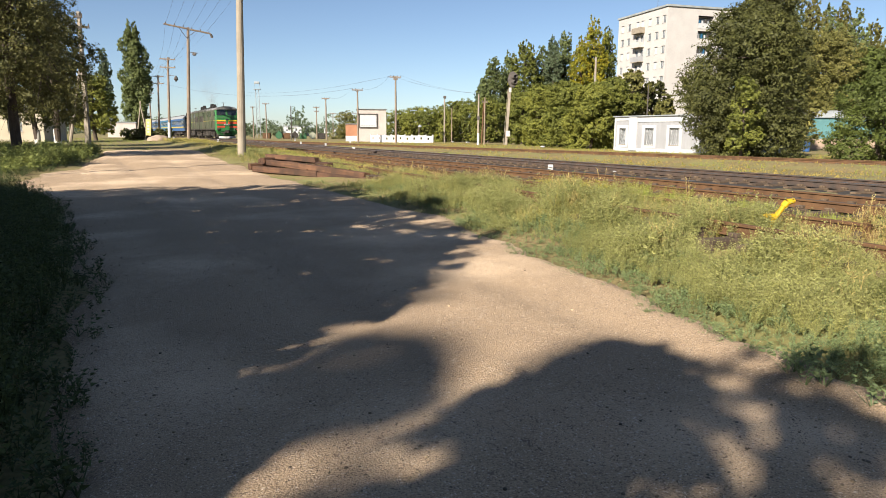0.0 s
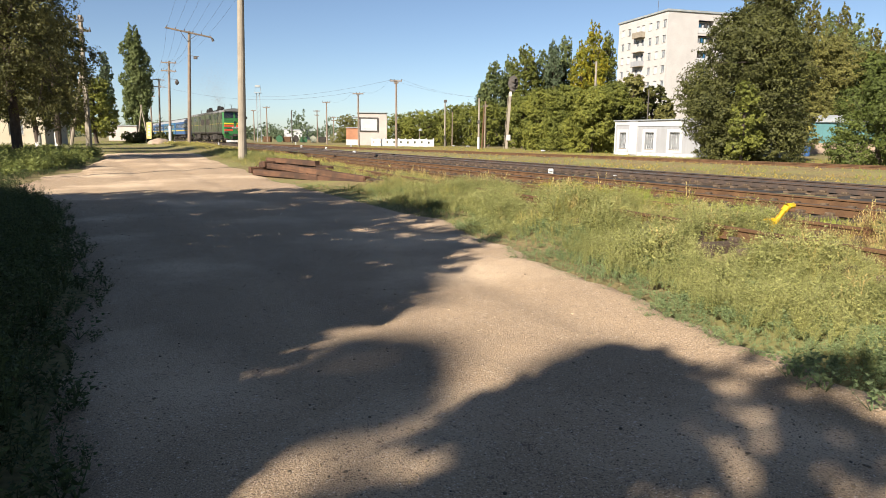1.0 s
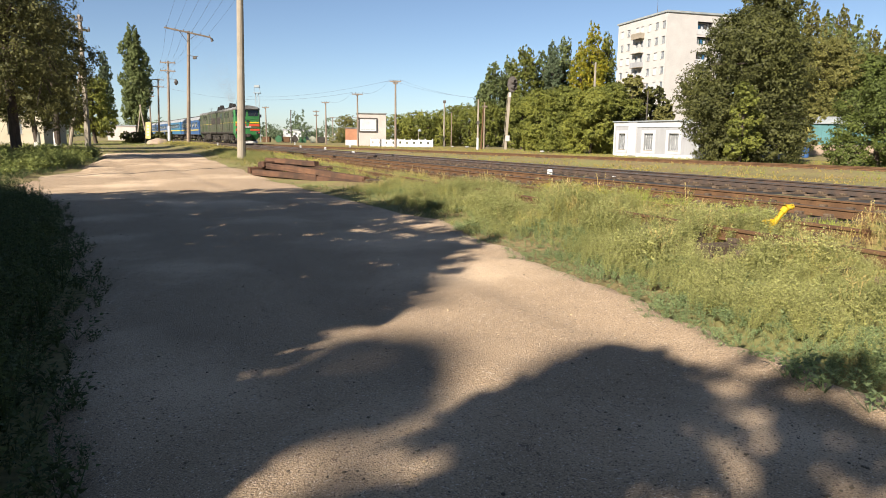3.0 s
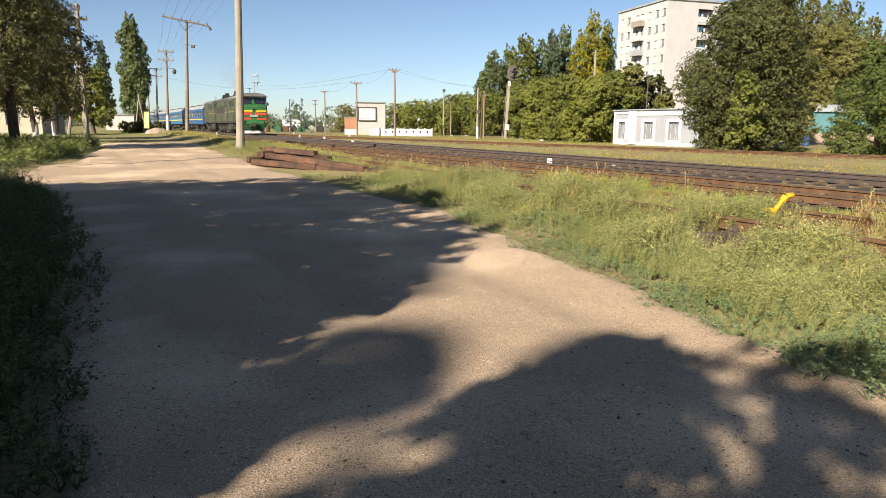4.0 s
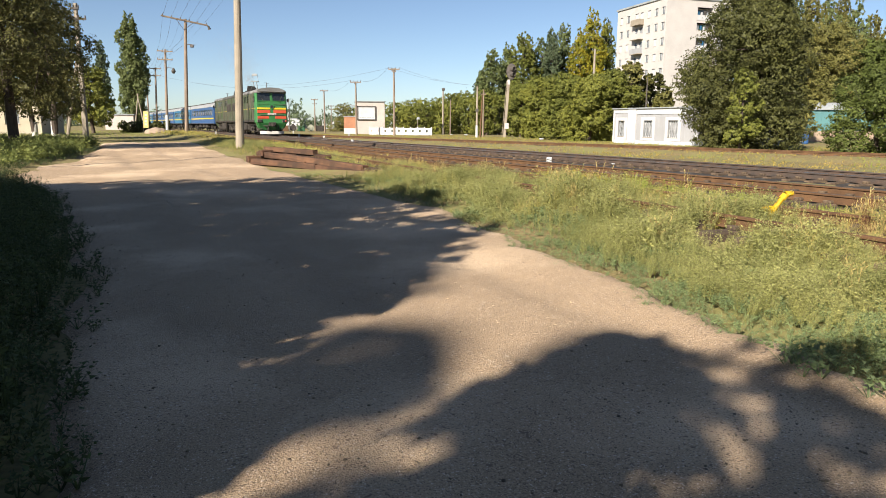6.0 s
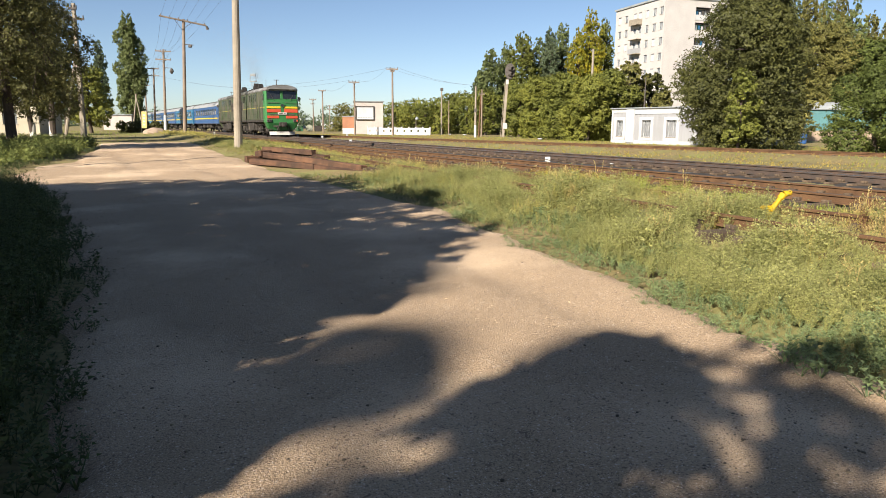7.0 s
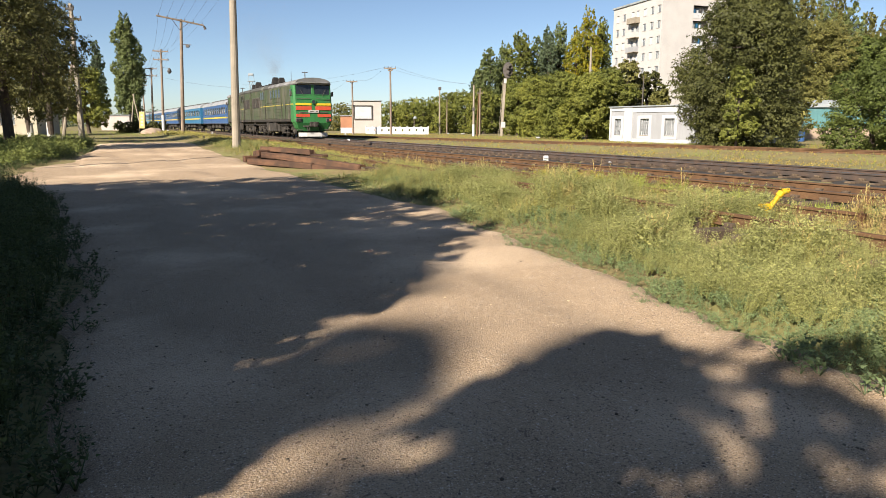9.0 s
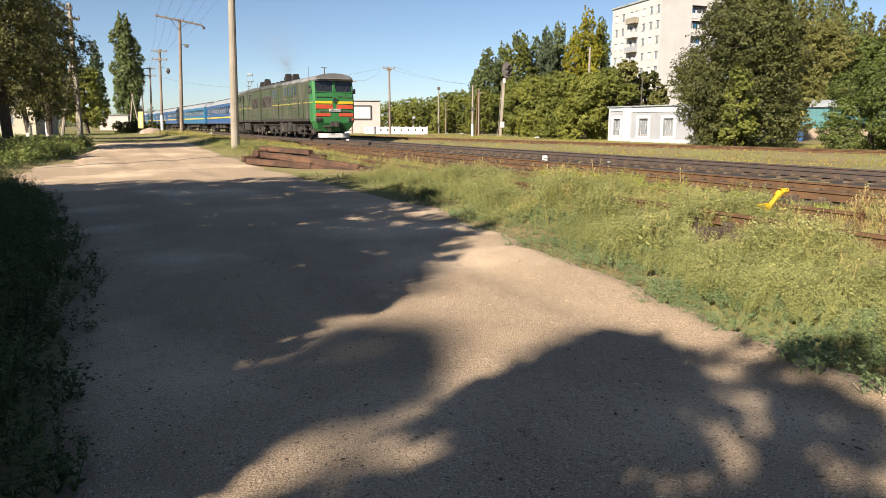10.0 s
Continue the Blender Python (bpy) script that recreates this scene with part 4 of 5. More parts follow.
scatter("verge_weeds", M["weed_shaded"], "green weeds beside the road, darkened for the shade", VERGE, spread(10, 2900, -5, -.2, 2.0, 19, lambda x, y: verge(x, y), .8, 1.6, .4))
scatter("verge_tall_weeds", M["weed_shaded"], "tall leafy weeds beside the road", TALL, spread(11, 1200, -5, -.9, 3.5, 15, lambda x, y: verge(x - .3, y), .7, 1.3, .3))
scatter("verge_bushes", M["verge_green"], "thick green weeds at the road bend", COARSE, spread(12, 2600, -9, .6, 25, 44, lambda x, y: verge(x, y) * smooth(y - 1.0 * x, 26, 30), .7, 1.5), )
scatter("edge_grass", M["weed_green"], "short tufts and weeds at the edge of the road", LOW, spread(21, 8000, 3.6, 8.5, 9, 46, lambda x, y: off_pile(x, y) * smooth(x, road_right(y) - .3, road_right(y) + .2) * .9, 1.0, 2.6, .3))
scatter("verge_low_weeds", M["weed_shaded"], "low plants creeping into the road edge", LOW, spread(13, 5200, -3, .5, 1.6, 46, lambda x, y: smooth(road_left(y) + .35 - x, .0, .35), .6, 1.5, .6))
scatter("yellow_flowers", M["flower_yellow"], "patch of bright yellow flowering weeds", BUSHY, spread(33, 60, 9.4, 10.5, 11, 14.5, lambda x, y: 1, .5, .9))
scatter("green_clump", M["grass_green"], "fresh green bushy weeds beside the rails", BUSHY, spread(34, 90, 8.6, 10.2, 8.0, 11.5, lambda x, y: 1, .6, 1.0))
scatter("dry_reeds", M["grass_dry"], "tall dry straw-coloured reeds on the bank", SEEDED, spread(35, 60, 7.6, 9.4, 13.5, 18, lambda x, y: off_pile(x, y), .9, 1.3))
scatter("dock_weeds", M["dock_brown"], "dry dark brown dock stalks beside the siding", TALL, spread(31, 26, 7.7, 9.0, 3.6, 5.6, lambda x, y: 1, .7, 1.05))
scatter("pole_weeds", M["weed_green"], "clump of green weeds at the foot of a pole", BUSHY, spread(32, 240, 6.2, 8.6, 31.8, 37, lambda x, y: .3 + .7 * math.exp(-((x - 7) / .6) ** 2), .8, 1.5))
scatter("heap_weeds", M["weed_yellow"], "yellow-green weeds growing round old timbers", BUSHY, spread(36, 260, 6.6, 9.0, 16.5, 23, lambda x, y: off_pile(x, y), .8, 1.35))
scatter("siding_dry_grass", M["grass_dry"], "tan dry grass with seed heads over the siding", SEEDED, spread(37, 620, 6.3, 9.2, 1.2, 5.4, lambda x, y: 1 - .8 * math.exp(-(math.hypot(x - 7.5, y - 5.4) / .8) ** 2), .45, .85))
scatter("siding_weeds", M["weed_yellow"], "yellowing weeds between the rails of the siding", BUSHY, spread(38, 900, 6.4, 9.6, 1.6, 9.5, lambda x, y: (1 - .8 * math.exp(-(math.hypot(x - 7.6, y - 5.5) / .5) ** 2)) * patchy(x, y, .8, -.5, .0, 6), .42, .72))
scatter("far_grass", M["grass_green"], "grass at the end of the dirt road", TUFT, spread(14, 5200, -10, 15, 44, 110, lambda x, y: smooth(y, 46, 54) + (x < -.5), .25, .6), "grass")


# ---- buildings ----
M["panel_wall"] = surface("panel_wall", (.47, .445, .43), (.42, .40, .385), .5, .9, .15, stain=(.37, .35, .34), stain_scale=.35, fine=6, fine_amt=.25)
M["shed_wall"] = surface("shed_wall", (.31, .315, .33), (.275, .28, .29), .6, .9, .15, wave=((3, 3, .4), (.245, .245, .255)), fine_amt=.15)
M["shed_white"] = surface("shed_white", (.46, .465, .475), (.41, .415, .425), .8, .85, .1, stain=(.36, .355, .34), stain_scale=1.0, stain_at=.66, fine_amt=.12)
M["pink_wall"] = surface("pink_wall", (.46, .405, .375), (.40, .355, .325), .8, .9, .2, stain=(.37, .32, .29), stain_scale=.6)
M["brick_wall"] = surface("brick_wall", (.32, .16, .10), (.26, .125, .08), 1.0, .9, .2, objrand=.2)
M["teal"] = surface("teal", (.085, .20, .21), (.07, .17, .18), .8, .55, .08, stain=(.12, .22, .22), stain_scale=.7)
M["house_yellow"] = surface("house_yellow", (.46, .41, .31), (.40, .355, .265), .7, .9, .2, stain=(.36, .29, .2), stain_scale=.6)
M["roof_grey"] = surface("roof_grey", (.30, .32, .33), (.22, .24, .25), .8, .7, .1)
M["window_pale"] = surface("window_pale", (.10, .11, .12), (.17, .18, .19), .9, .15, 0, spec=.6, fine_amt=0)
M["curtain"] = surface("curtain", (.34, .34, .345), (.27, .27, .28), 6, .9, .1, wave=((14, 14, .6), (.20, .20, .21)), fine_amt=.1)
M["sand"] = surface("sand", (.33, .25, .185), (.27, .205, .155), 1.2, .95, .5)
M["green_panel"] = surface("green_panel", (.03, .16, .10), (.025, .13, .085), 1, .5, .05)


def wall_with_holes(x0, x1, z0, z1, y0, y1, holes):
    """A wall slab along x with rectangular openings (a, b, c, d) through it."""
    xs = sorted({x0, x1, *[v for h in holes for v in h[:2]]})
    zs = sorted({z0, z1, *[v for h in holes for v in h[2:]]})
    bm = bmesh.new()
    for i in range(len(xs) - 1):
        run = None
        for j in range(len(zs) - 1):
            cx, cz = (xs[i] + xs[i + 1]) / 2, (zs[j] + zs[j + 1]) / 2
            if any(a < cx < b and c < cz < d for a, b, c, d in holes):
                if run is not None:
                    box(bm, xs[i], xs[i + 1], y0, y1, run, zs[j])
                    run = None
            elif run is None:
                run = zs[j]
        if run is not None:
            box(bm, xs[i], xs[i + 1], y0, y1, run, z1)
    bmesh.ops.remove_doubles(bm, verts=bm.verts, dist=.0005)
    return bm


def window_unit(parent, turn, x0, x1, z0, z1, depth, pane_mat, mullions=1, frame_mat="shed_white", proud=0.0):
    """Frame, pane and sill set into an opening of a wall that runs along x, outer face at y = 0."""
    bm = bmesh.new()
    t = .06
    for a, b, c, d in ((x0, x1, z0, z0 + t), (x0, x1, z1 - t, z1), (x0, x0 + t, z0 + t, z1 - t), (x1 - t, x1, z0 + t, z1 - t)):
        box(bm, a, b, depth, depth + .07, c, d)
    for k in range(mullions):
        m = x0 + (x1 - x0) * (k + 1) / (mullions + 1)
        box(bm, m - .025, m + .025, depth + .004, depth + .06, z0 + t, z1 - t)
    w = part("window", bm, M[frame_mat], parent)
    w.matrix_basis = turn
    part("pane", cube(x0 + .03, x1 - .03, depth + .03, depth + .05, z0 + .03, z1 - .03), pane_mat, w)
    part("sill", cube(x0 - .06, x1 + .06, -.05, depth, z0 - .05, z0), M["concrete"], w)
    return w


def apartment_block():
    cx, cy = from_view(1168, 135)
    a = radians(27.774)
    def plan(X, Y):
        return X * math.cos(a) + Y * math.sin(a), -X * math.sin(a) + Y * math.cos(a)
    dx, dy = plan(14.9, 4.5)
    ang = math.atan2(dy, dx)
    t = thing("apartment_block", Matrix.Translation((cx, cy, 0)) @ Matrix.Rotation(ang, 4, "Z"), "eight-storey pale brick apartment block with balconies", "apartment building")
    H, LW, RW = 25.7, 17.6, 15.6
    rng = random.Random(3)
    left = Matrix.Rotation(radians(-90), 4, "Z")
    cols = [1.7, 4.2, 7.4, 9.2, 11.8, 14.3, 16.6]
    # short face: wall along x towards local -x after the turn
    def floors(f):
        return -1.08 + f * 2.87
    holes_l = [(c - .55, c + .55, floors(f) + .9, floors(f) + 2.35) for f in range(1, 9) for c in cols]
    turn_l = Matrix.Translation((0, LW, 0)) @ left
    w = part("wall", wall_with_holes(0, LW, 0, H, 0, .4, holes_l), M["panel_wall"], t)
    w.matrix_basis = turn_l
    for i, (x0, x1, z0, z1) in enumerate(holes_l):
        window_unit(t, turn_l, x0, x1, z0, z1, .15, M["window_pale"] if rng.random() < .8 else M["shed_white"], 1)
    holes_r = [(c - .65, c + .65, floors(f) + .9, floors(f) + 2.35) for f in range(1, 9) for c in (12.4,)]
    logs = [(7.0, 10.6, floors(f) + .05, floors(f) + 2.45) for f in range(1, 9)]
    w = part("wall", wall_with_holes(.4, RW, 0, H, 0, .4, holes_r + logs), M["panel_wall"], t)
    for x0, x1, z0, z1 in holes_r:
        window_unit(t, Matrix.Identity(4), x0, x1, z0, z1, .15, M["window_pale"], 1)
    for f, (x0, x1, z0, z1) in enumerate(logs):
        bm = bmesh.new()
        box(bm, x0 - .05, x1 + .05, 0, 1.5, z0 - .15, z0)
        box(bm, x0 - .05, x1 + .05, 1.5, 1.7, z0, z1)
        box(bm, x0 - .3, x0 - .02, .42, 1.7, z0, z1)
        box(bm, x1 + .02, x1 + .3, .42, 1.7, z0, z1)
        b = part("balcony", bm, M["panel_wall"], t)
        part("parapet", cube(x0 + .02, x1 - .02, .05, .13, z0, z0 + 1.0), M["shed_white"] if f % 2 else M["panel_wall"], b)
        part("glazing", cube(x0 + .3, x1 - .5, 1.42, 1.48, z0 + .5, z1 - .2), M["green_panel"] if f == 6 else M["window_pale"], b)
        for k in range(4):
            q = x0 + .4 + k * .7
            part("washing", cube(q, q + .4, .5, .53, z0 + 1.05, z0 + 1.05 + rng.uniform(.5, 1.0)), M[("shed_white", "iron", "roof_grey", "coach_cyan")[(k + f) % 4]], b)
    # projecting balconies on the short face
    for f in range(1, 9):
        z = floors(f)
        bm = bmesh.new()
        box(bm, 6.9, 10.1, -1.1, 0, z - .12, z)
        b = part("balcony", bm, M["concrete"], t)
        b.matrix_basis = turn_l
        bm = bmesh.new()
        box(bm, 6.9, 10.1, -1.1, -1.04, z, z + 1.0)
        box(bm, 6.9, 6.96, -1.04, 0, z, z + 1.0)
        box(bm, 10.04, 10.1, -1.04, 0, z, z + 1.0)
        part("parapet", bm, M[("concrete", "panel_wall", "shed_wall", "concrete")[(f * 3) % 4]], b)
    bm = bmesh.new()
    box(bm, .4, RW, LW - .4, LW, 0, H)
    box(bm, RW - .4, RW, .4, LW - .4, 0, H)
    part("wall", bm, M["panel_wall"], t)
    bm = bmesh.new()
    box(bm, -.25, RW + .25, -.25, LW + .25, H, H + .35)
    part("roof", bm, M["roof_grey"], t)
    part("lift_house", cube(7, 12, 7, 11, H + .35, H + 1.5), M["panel_wall"], t)
    part("roof_aerial", rod((3, 8, H + .3), (3, 8, H + 4), .05, .03, 6), M["iron"], t)


apartment_block()


def white_shed():
    """Flat-roofed shed, long side to the tracks: local x runs along the tracks towards the viewer."""
    t = thing("white_shed", Matrix.Translation((41.3, 46.2, gz(41, 45) + .04)) @ Matrix.Rotation(radians(-90), 4, "Z"), "flat-roofed grey and white shed with barred windows", "shed")
    L, D, H = 12.0, 6.0, 2.8
    wins = [(.55, 1.35, .5, 1.85), (3.6, 4.6, .5, 1.85), (6.3, 7.35, .5, 1.85), (9.4, 10.5, .5, 1.85)]
    part("wall", wall_with_holes(0, L, .0, H, 0, .35, wins), M["shed_wall"], t)
    part("wall", cube(0, .35, .35, D, 0, H), M["shed_white"], t)
    part("wall", cube(L - .35, L, .35, D, 0, H), M["shed_wall"], t)
    part("wall", cube(.35, L - .35, D - .35, D, 0, H), M["shed_wall"], t)
    for x0, x1, z0, z1 in wins:
        w = window_unit(t, Matrix.Identity(4), x0, x1, z0, z1, .18, M["curtain"], 1)
        bm = bmesh.new()
        for a, b, c, d in ((x0 - .28, x1 + .28, z0 - .28, z0 - .055), (x0 - .28, x1 + .28, z1, z1 + .25), (x0 - .28, x0, z0 - .055, z1), (x1, x1 + .28, z0 - .055, z1)):
            box(bm, a, b, -.05, .0, c, d)
        part("surround", bm, M["shed_white"], w)
        for k in range(5):
            q = x0 + (k + .5) * (x1 - x0) / 5
            part("bar", rod((q - .12, .08, z0), (q + .12, .08, z1), .015, n=5), M["roof_grey"], w)
            part("bar", rod((q + .12, .10, z0), (q - .12, .10, z1), .015, n=5), M["roof_grey"], w)
    bm = bmesh.new()
    box(bm, -.02, .12, -.1, -.004, 0, H)
    box(bm, 1.8, 2.75, -.12, -.004, 0, H)
    box(bm, .12, 1.8, -.06, -.004, 2.5, H)
    box(bm, 2.75, L, -.06, -.004, 2.36, H)
    part("trim", bm, M["shed_white"], t, "white painted pilasters and cornice")
    part("plinth", cube(-.05, L, -.03, -.002, -.2, .2), M["shed_white"], t)
    part("roof", cube(-.15, L + .2, -.2, D + .2, H, H + .1, .02), M["roof_grey"], t, "thin dark felt roof")
    part("stove_pipe", rod((2.9, .8, H), (2.9, .8, H + 2.6), .05, .05, 8), M["iron"], t)


white_shed()


def kiosk():
    """Small pale building with a framed board, and a low brick annex."""
    x, y = from_view(631.5, 108)
    t = thing("pale_hut", Matrix.Translation((x, y, gz(x, y) - .1)) @ Matrix.Rotation(radians(-20), 4, "Z") @ Matrix.Scale(1.35, 4), "pale pinkish flat-roofed hut with a framed white board", "hut")
    W, D, H = 3.35, 4.5, 3.75
    part("wall", cube(0, W, 0, D, 0, H, .02), M["pink_wall"], t)
    part("roof", cube(-.12, W + .12, -.15, D + .1, H, H + .1, .02), M["roof_grey"], t)
    board = part("board", cube(.25, 2.2, -.08, .0, 1.75, 3.15, .01), M["shed_white"], t, "white framed board")
    bm = bmesh.new()
    for a, b, c, d in ((.15, 2.3, 1.65, 1.75), (.15, 2.3, 3.15, 3.27), (.15, .25, 1.75, 3.15), (2.2, 2.3, 1.75, 3.15)):
        box(bm, a, b, -.14, 0, c, d)
    part("board_frame", bm, M["iron"], board)
    for k in range(6):
        part("board_bar", cube(.4 + k * .29, .6 + k * .29, -.086, -.079, 1.9, 1.98), M["roof_grey"], board)
    part("canopy", cube(-.6, .1, -.3, 1.5, 3.25, 3.35), M["roof_grey"], t)
    x2, y2 = from_view(610, 109)
    a = thing("brick_annex", Matrix.Translation((x2, y2, gz(x2, y2) - .1)) @ Matrix.Rotation(radians(-20), 4, "Z") @ Matrix.Scale(1.35, 4), "low red brick annex with a pale painted base", "outbuilding")
    part("wall", cube(0, 1.55, .3, 3.6, .7, 2.05, .01), M["brick_wall"], a)
    part("base", cube(-.01, 1.56, .28, 3.62, 0, .7), M["shed_white"], a)
    part("roof", cube(-.08, 1.6, .2, 3.7, 2.05, 2.13), M["roof_grey"], a)


kiosk()


def white_fence():
    p, q = Vector((*from_view(655, 101), 0)), Vector((*from_view(765, 98), 0))
    d = q - p
    n = 9
    t = thing("concrete_fence", Matrix.Translation((p.x, p.y, gz(p.x, p.y))) @ Matrix.Rotation(math.atan2(d.y, d.x), 4, "Z"), "low white concrete fence with rows of openings", "fence")
    step = d.length / n
    holes = [(.25 + k * .42, .5 + k * .42, .4, .72) for k in range(int((step - .3) / .42))]
    pm = wall_with_holes(.06, step - .06, -.3, 1.0, -.05, .05, holes)
    me = bpy.data.meshes.new("panel")
    pm.to_mesh(me)
    me.materials.append(M["shed_white"])
    for k in range(n):
        o = part("panel", me, None, t)
        o.location = (k * step, 0, .03 * math.sin(k * 2.1))
    post = bpy.data.meshes.new("post")
    cube(-.08, .08, -.08, .08, -.4, 1.15, .02).to_mesh(post)
    post.materials.append(M["shed_white"])
    for k in range(n + 1):
        part("post", post, None, t).location = (k * step, 0, 0)


white_fence()


def teal_shed():
    x, y = from_view(1431, 70)
    t = thing("teal_shed", Matrix.Translation((x, y, gz(x, y) - .1)) @ Matrix.Rotation(radians(-40), 4, "Z"), "teal boarded shed with curved grey roof on a concrete base", "shed")
    L, D = 9.0, 4.0
    part("base", cube(0, L, 0, D, 0, 1.15, .02), M["sand"], t, "bare concrete base")
    part("wall", cube(.05, L - .05, .05, D - .05, 1.15, 3.3, .02), M["teal"], t)
    for k in range(7):
        part("board_rib", cube(.4 + k * 1.3, .47 + k * 1.3, .0, .05, 1.15, 3.3), M["teal"], t)
    part("door_panel", cube(1.2, 3.8, .01, .05, 1.3, 2.9), M["teal"], t)
    rings = []
    for xx in (-.15, L + .15):
        rings.append([(xx, -.2, 3.25)] + [(xx, D / 2 - (D / 2 + .2) * math.cos(math.pi * i / 8), 3.3 + .75 * math.sin(math.pi * i / 8)) for i in range(9)] + [(xx, D + .2, 3.25)])
    part("roof", loft(rings), M["roof_grey"], t, "curved grey metal roof")


teal_shed()


def yellow_house():
    """House behind the roadside trees; facade faces the viewer."""
    x, y = from_view(-90, 62)
    t = thing("yellow_house", Matrix.Translation((x, y, gz(x, y) - .1)) @ Matrix.Rotation(radians(-14), 4, "Z"), "low yellowish brick house half hidden by trees", "house")
    L, D, H = 7.6, 7.0, 3.0
    wins = [(1.6, 2.8, 1.0, 2.4), (4.6, 5.8, 1.0, 2.4)]
    part("wall", wall_with_holes(0, L, 0, H, 0, .4, wins), M["house_yellow"], t)
    bm = bmesh.new()
    box(bm, 0, .4, .4, D, 0, H)
    box(bm, L - .4, L, .4, D, 0, H)
    box(bm, .4, L - .4, D - .4, D, 0, H)
    part("wall", bm, M["house_yellow"], t)
    for w in wins:
        window_unit(t, Matrix.Identity(4), *w, .15, M["window_pale"], 1)
    rings = [[(xx, -.4, H), (xx, D / 2, H + 1.7), (xx, D + .4, H), (xx, D / 2, H - .05)] for xx in (-.3, L + .3)]
    part("roof", loft(rings), M["roof_grey"], t)
    x, y = from_view(204, 118)
    s = thing("pale_garage", Matrix.Translation((x, y, gz(x, y) - .1)) @ Matrix.Rotation(radians(-20), 4, "Z"), "pale small garage behind the hedge", "garage")
    part("wall", cube(-1.5, 3.2, 0, 4, 0, 2.6, .02), M["pink_wall"], s)
    part("roof", cube(-1.7, 3.4, -.2, 4.2, 2.6, 2.72), M["roof_grey"], s)


yellow_house()


def far_buildings():
    for px0, px1, d, h in ((500, 536, 330, 4.6), (572, 606, 340, 3.6)):
        x, y = from_view(px0, d)
        w = (px1 - px0) / 1191 * d
        t = thing("distant_warehouse", Matrix.Translation((x, y, -.5)) @ Matrix.Rotation(radians(-27.8), 4, "Z"), "distant low white warehouse on the horizon", "warehouse", "distant warehouses")
        part("wall", cube(0, w, 0, 12, 0, h), M["shed_white"], t)
        part("roof", cube(-.3, w + .3, -.3, 12.3, h, h + .4), M["roof_grey"], t)
        for k in range(4):
            part("window", cube(w * (.12 + .22 * k), w * (.22 + .22 * k), -.05, .02, h * .55, h * .7), M["window_pale"], t)


far_buildings()

M["tank_green"] = surface("tank_green", (.04, .12, .055), (.035, .10, .05), .8, .6, .05)
M["tank_pale"] = surface("tank_pale", (.30, .31, .24), (.25, .26, .2), .8, .6, .05, stain=(.1, .09, .08), stain_scale=.4)


def wagon(kind, mat, x, y, ang, label):
    t = thing("freight_wagon", Matrix.Translation((x, y, -2.72)) @ Matrix.Rotation(ang, 4, "Z"), label, "freight wagon", "wagons standing in the yard")
    if kind == "tank":
        part("tank", rod((-5.4, 0, 2.7), (5.4, 0, 2.7), 1.45, n=20), M[mat], t)
        part("dome", rod((0, 0, 3.9), (0, 0, 4.5), .5, n=12), M[mat], t)
        part("ladder", cube(-.25, .25, -1.5, -1.45, 1.2, 4.1), M["iron"], t)
    else:
        part("hopper", cube(-6, 6, -1.5, 1.5, 1.3, 3.7, .05), M[mat], t)
        for k in range(9):
            part("rib", cube(-5.8 + k * 1.42, -5.65 + k * 1.42, -1.6, -1.5, 1.3, 3.7), M[mat], t)
    part("underframe", cube(-6, 6, -1.2, 1.2, .95, 1.25), M["bogie"], t)
    for a in (-4.6, -2.9, 2.9, 4.6):
        part("wheelset", rod((0 + a, -.85, .47), (0 + a, .85, .47), .47, n=12), M["bogie"], t)


for k, (px, kind, mat) in enumerate(((470, "box", "rail_rust"), (492, "tank", "tank_green"), (505, "box", "rail_rust"), (520, "tank", "bogie"), (534, "box", "tank_green"), (551, "tank", "tank_pale"), (567, "box", "bogie"), (588, "tank", "tank_pale"), (602, "tank", "tank_green"))):
    x, y = from_view(px, 300 + 2 * k)
    wagon(kind, mat, x, y, radians(90 - 27.8 + 12), "green freight wagon standing in the yard" if "green" in mat else ("pale tank wagon standing in the yard" if mat == "tank_pale" else "dark rusty freight wagon standing in the yard"))


# ---- poles and wires ----
WIRE_ENDS = {}


